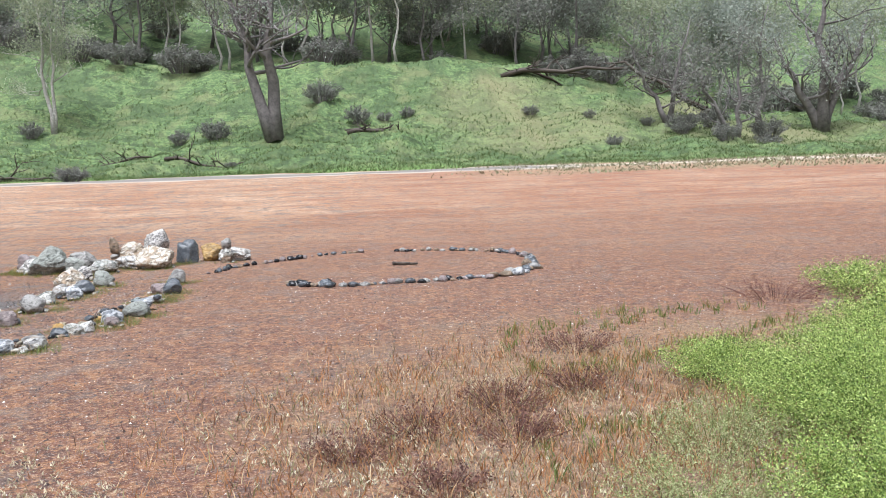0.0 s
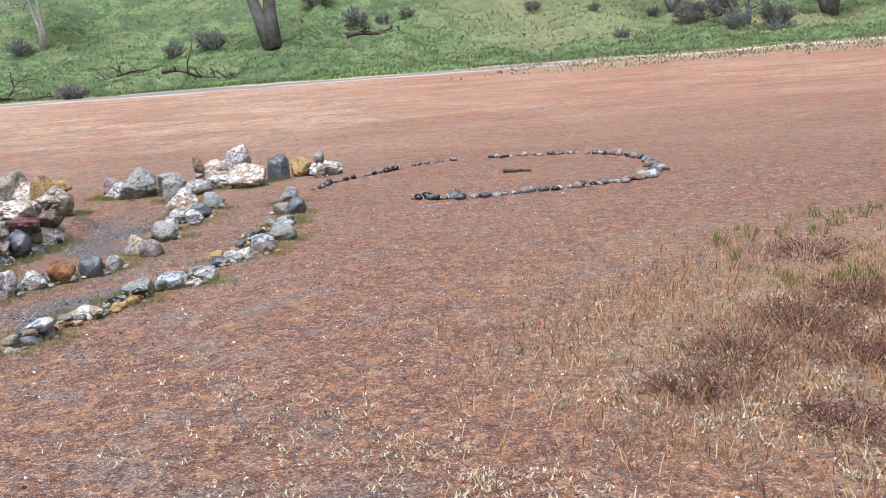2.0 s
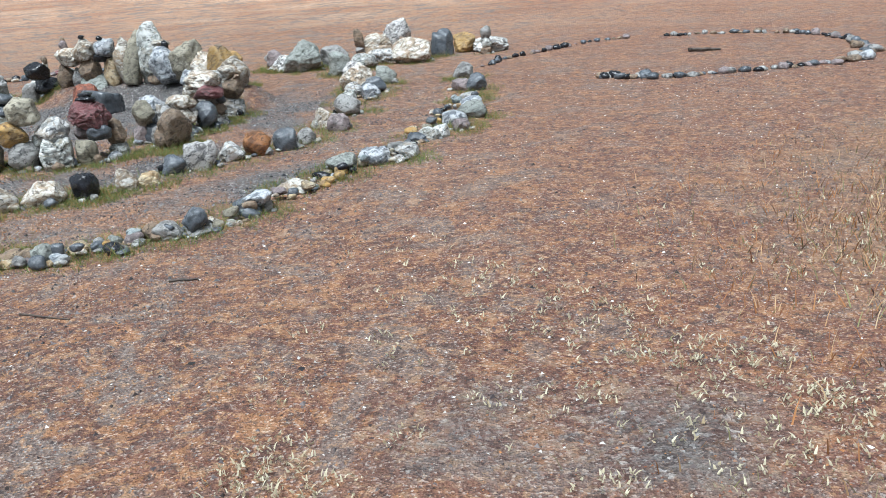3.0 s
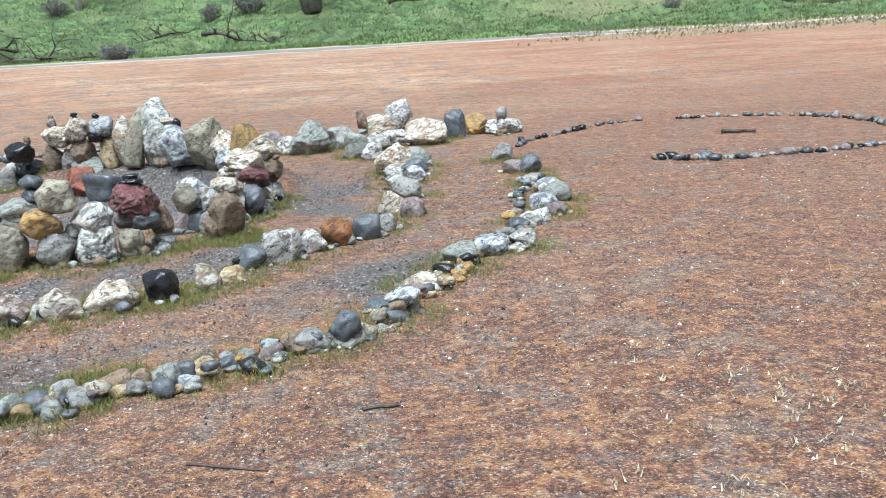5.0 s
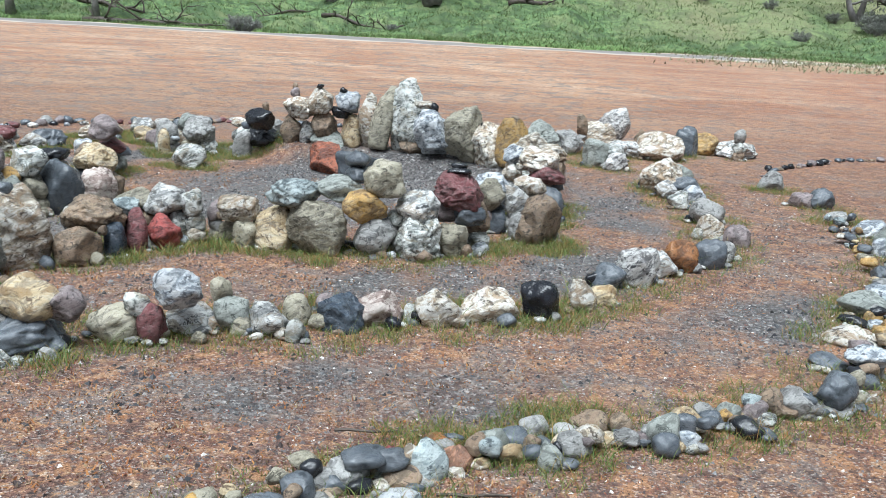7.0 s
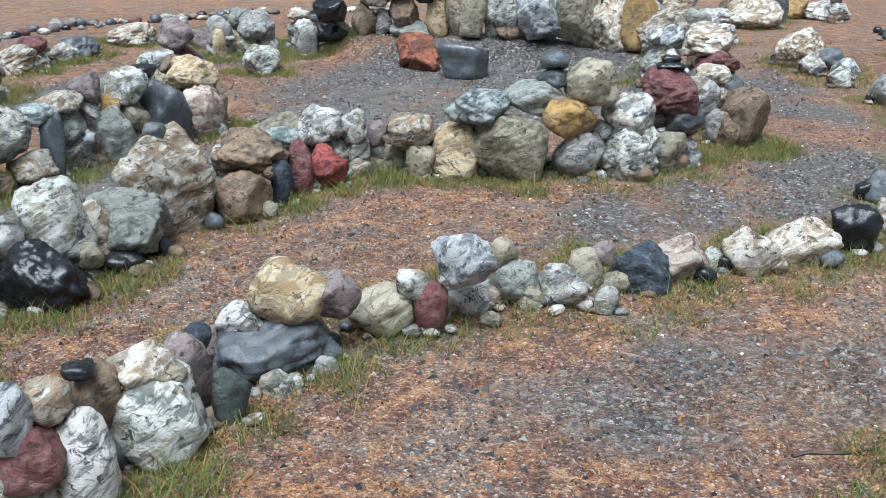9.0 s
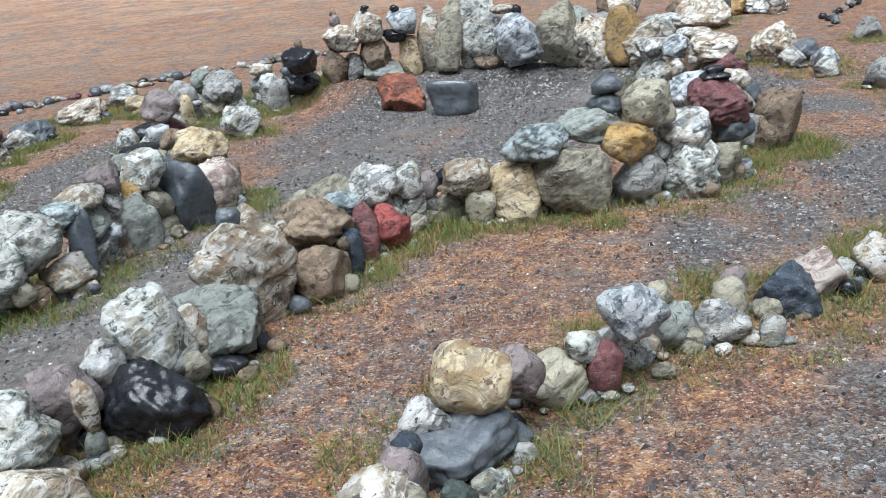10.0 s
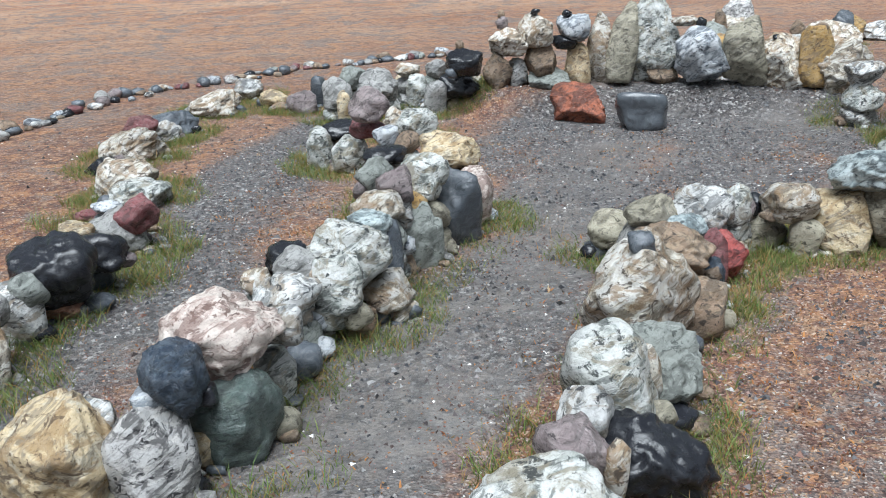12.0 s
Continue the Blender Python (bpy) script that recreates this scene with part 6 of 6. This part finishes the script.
for x, y in [(-1, 106), (3, 104), (6.5, 109), (9, 103), (12, 107), (1, 113), (5, 116), (10, 114), (14, 111), (-4, 112), (16, 103), (-6, 105)]:
    copy_thing(FOREST[int(x) % 5], pose(x, y, float(ground_height(x, y)), 0, 0, x * 77))

BUSHES = [
    shrub(-22.9, 53.9, 81, 1.2, 1.0, DARK_LEAF, BARK, 60, 12, 0.07, "low dark bush beside the far road", "bush", "hillside bushes"),
    shrub(-19.6, 76, 82, 1.6, 1.9, DARK_LEAF, BARK, 60, 12, 0.09, "dark twiggy bush on the grassy hillside", "bush", "hillside bushes"),
    shrub(-7.6, 80, 83, 1.4, 1.7, DARK_LEAF, BARK, 50, 12, 0.09, "dark twiggy bush on the grassy hillside", "bush", "hillside bushes"),
]
for x, y, s, which in [(14, 72, 0.55, 1), (13.2, 79, 0.5, 2), (18.6, 80, 0.5, 1), (20.4, 75, 0.8, 2), (8.2, 82, 0.55, 1), (22.5, 70, 0.9, 1), (26, 70.5, 0.9, 2), (-3.2, 82, 0.6, 2), (-11.2, 84, 1.2, 1), (-5.2, 81, 0.5, 1), (-23, 77, 0.8, 2), (21, 77, 1.0, 1), (24, 78, 1.2, 2), (28, 76, 1.1, 1), (41, 79, 0.9, 1), (45, 77, 1.3, 2), (50, 80, 1.3, 1), (-36, 77.5, 0.9, 2), (-16, 66, 0.5, 0), (12, 96, 1.4, 2)]:
    ob = copy_thing(BUSHES[which], pose(x, y, float(ground_height(x, y)), 0, 0, x * 40))
    ob.scale = (s, s, s)
for k in range(70):
    y = rng_forest.uniform(93, 116)
    x = rng_forest.uniform(-0.66, 0.66) * y
    if -2 < x < 12 and y < 100:
        continue
    ob = copy_thing(BUSHES[1 + k % 2], pose(x, y, float(ground_height(x, y)), 0, 0, rng_forest.uniform(0, 360)))
    s = rng_forest.uniform(0.9, 1.9)
    ob.scale = (s * 1.2, s * 1.2, s)


def fallen_tree(x, y, turn, length, radius, seed, label, lift=0.0):
    rng = np.random.RandomState(seed)
    wood = Shape()
    z0 = float(ground_height(x, y))
    ct, st = math.cos(radians(turn)), math.sin(radians(turn))
    pts = []
    for k in range(7):
        d = length * (k / 6 - 0.5)
        px, py = x + ct * d, y + st * d
        pts.append((px - x, py - y, float(ground_height(px, py)) - z0 + radius * 0.6 + lift * max(0, k / 6) ** 1.0 + rng.normal() * 0.05))
    wood.tube(pts, [radius * (1 - 0.09 * k) for k in range(7)], 7)
    for k in range(9):
        p = pts[1 + k % 6]
        side = Vector((rng.normal(), rng.normal(), abs(rng.normal()) * 0.5))
        limb(wood, wood, p, side, length * rng.uniform(0.12, 0.3), radius * 0.4, 1, rng, (0, 0, 0), 0.08)
    ob = thing("fallen_tree", x, y, z0, 0, label, "dead tree", "fallen trees")
    part("trunk", wood.v, wood.f, WOOD_WET, ob, smooth=True)


DEAD = "dead fallen tree with broken limbs on the grass"
fallen_tree(-6.0, 75.5, 10, 4.2, 0.25, 91, DEAD)
fallen_tree(-18.6, 68, -14, 6.5, 0.16, 92, DEAD)
fallen_tree(-25.2, 70, 8, 4.0, 0.14, 93, DEAD)
fallen_tree(-37.5, 66, -4, 6.5, 0.2, 94, DEAD)
fallen_tree(12.7, 91, 0, 13, 0.3, 95, DEAD, 2.6)
fallen_tree(9.5, 91.5, 4, 6, 0.22, 98, DEAD)
fallen_tree(22, 84, 160, 9, 0.3, 96, DEAD, 4.0)
fallen_tree(-31, 58.5, 4, 8, 0.22, 97, DEAD)
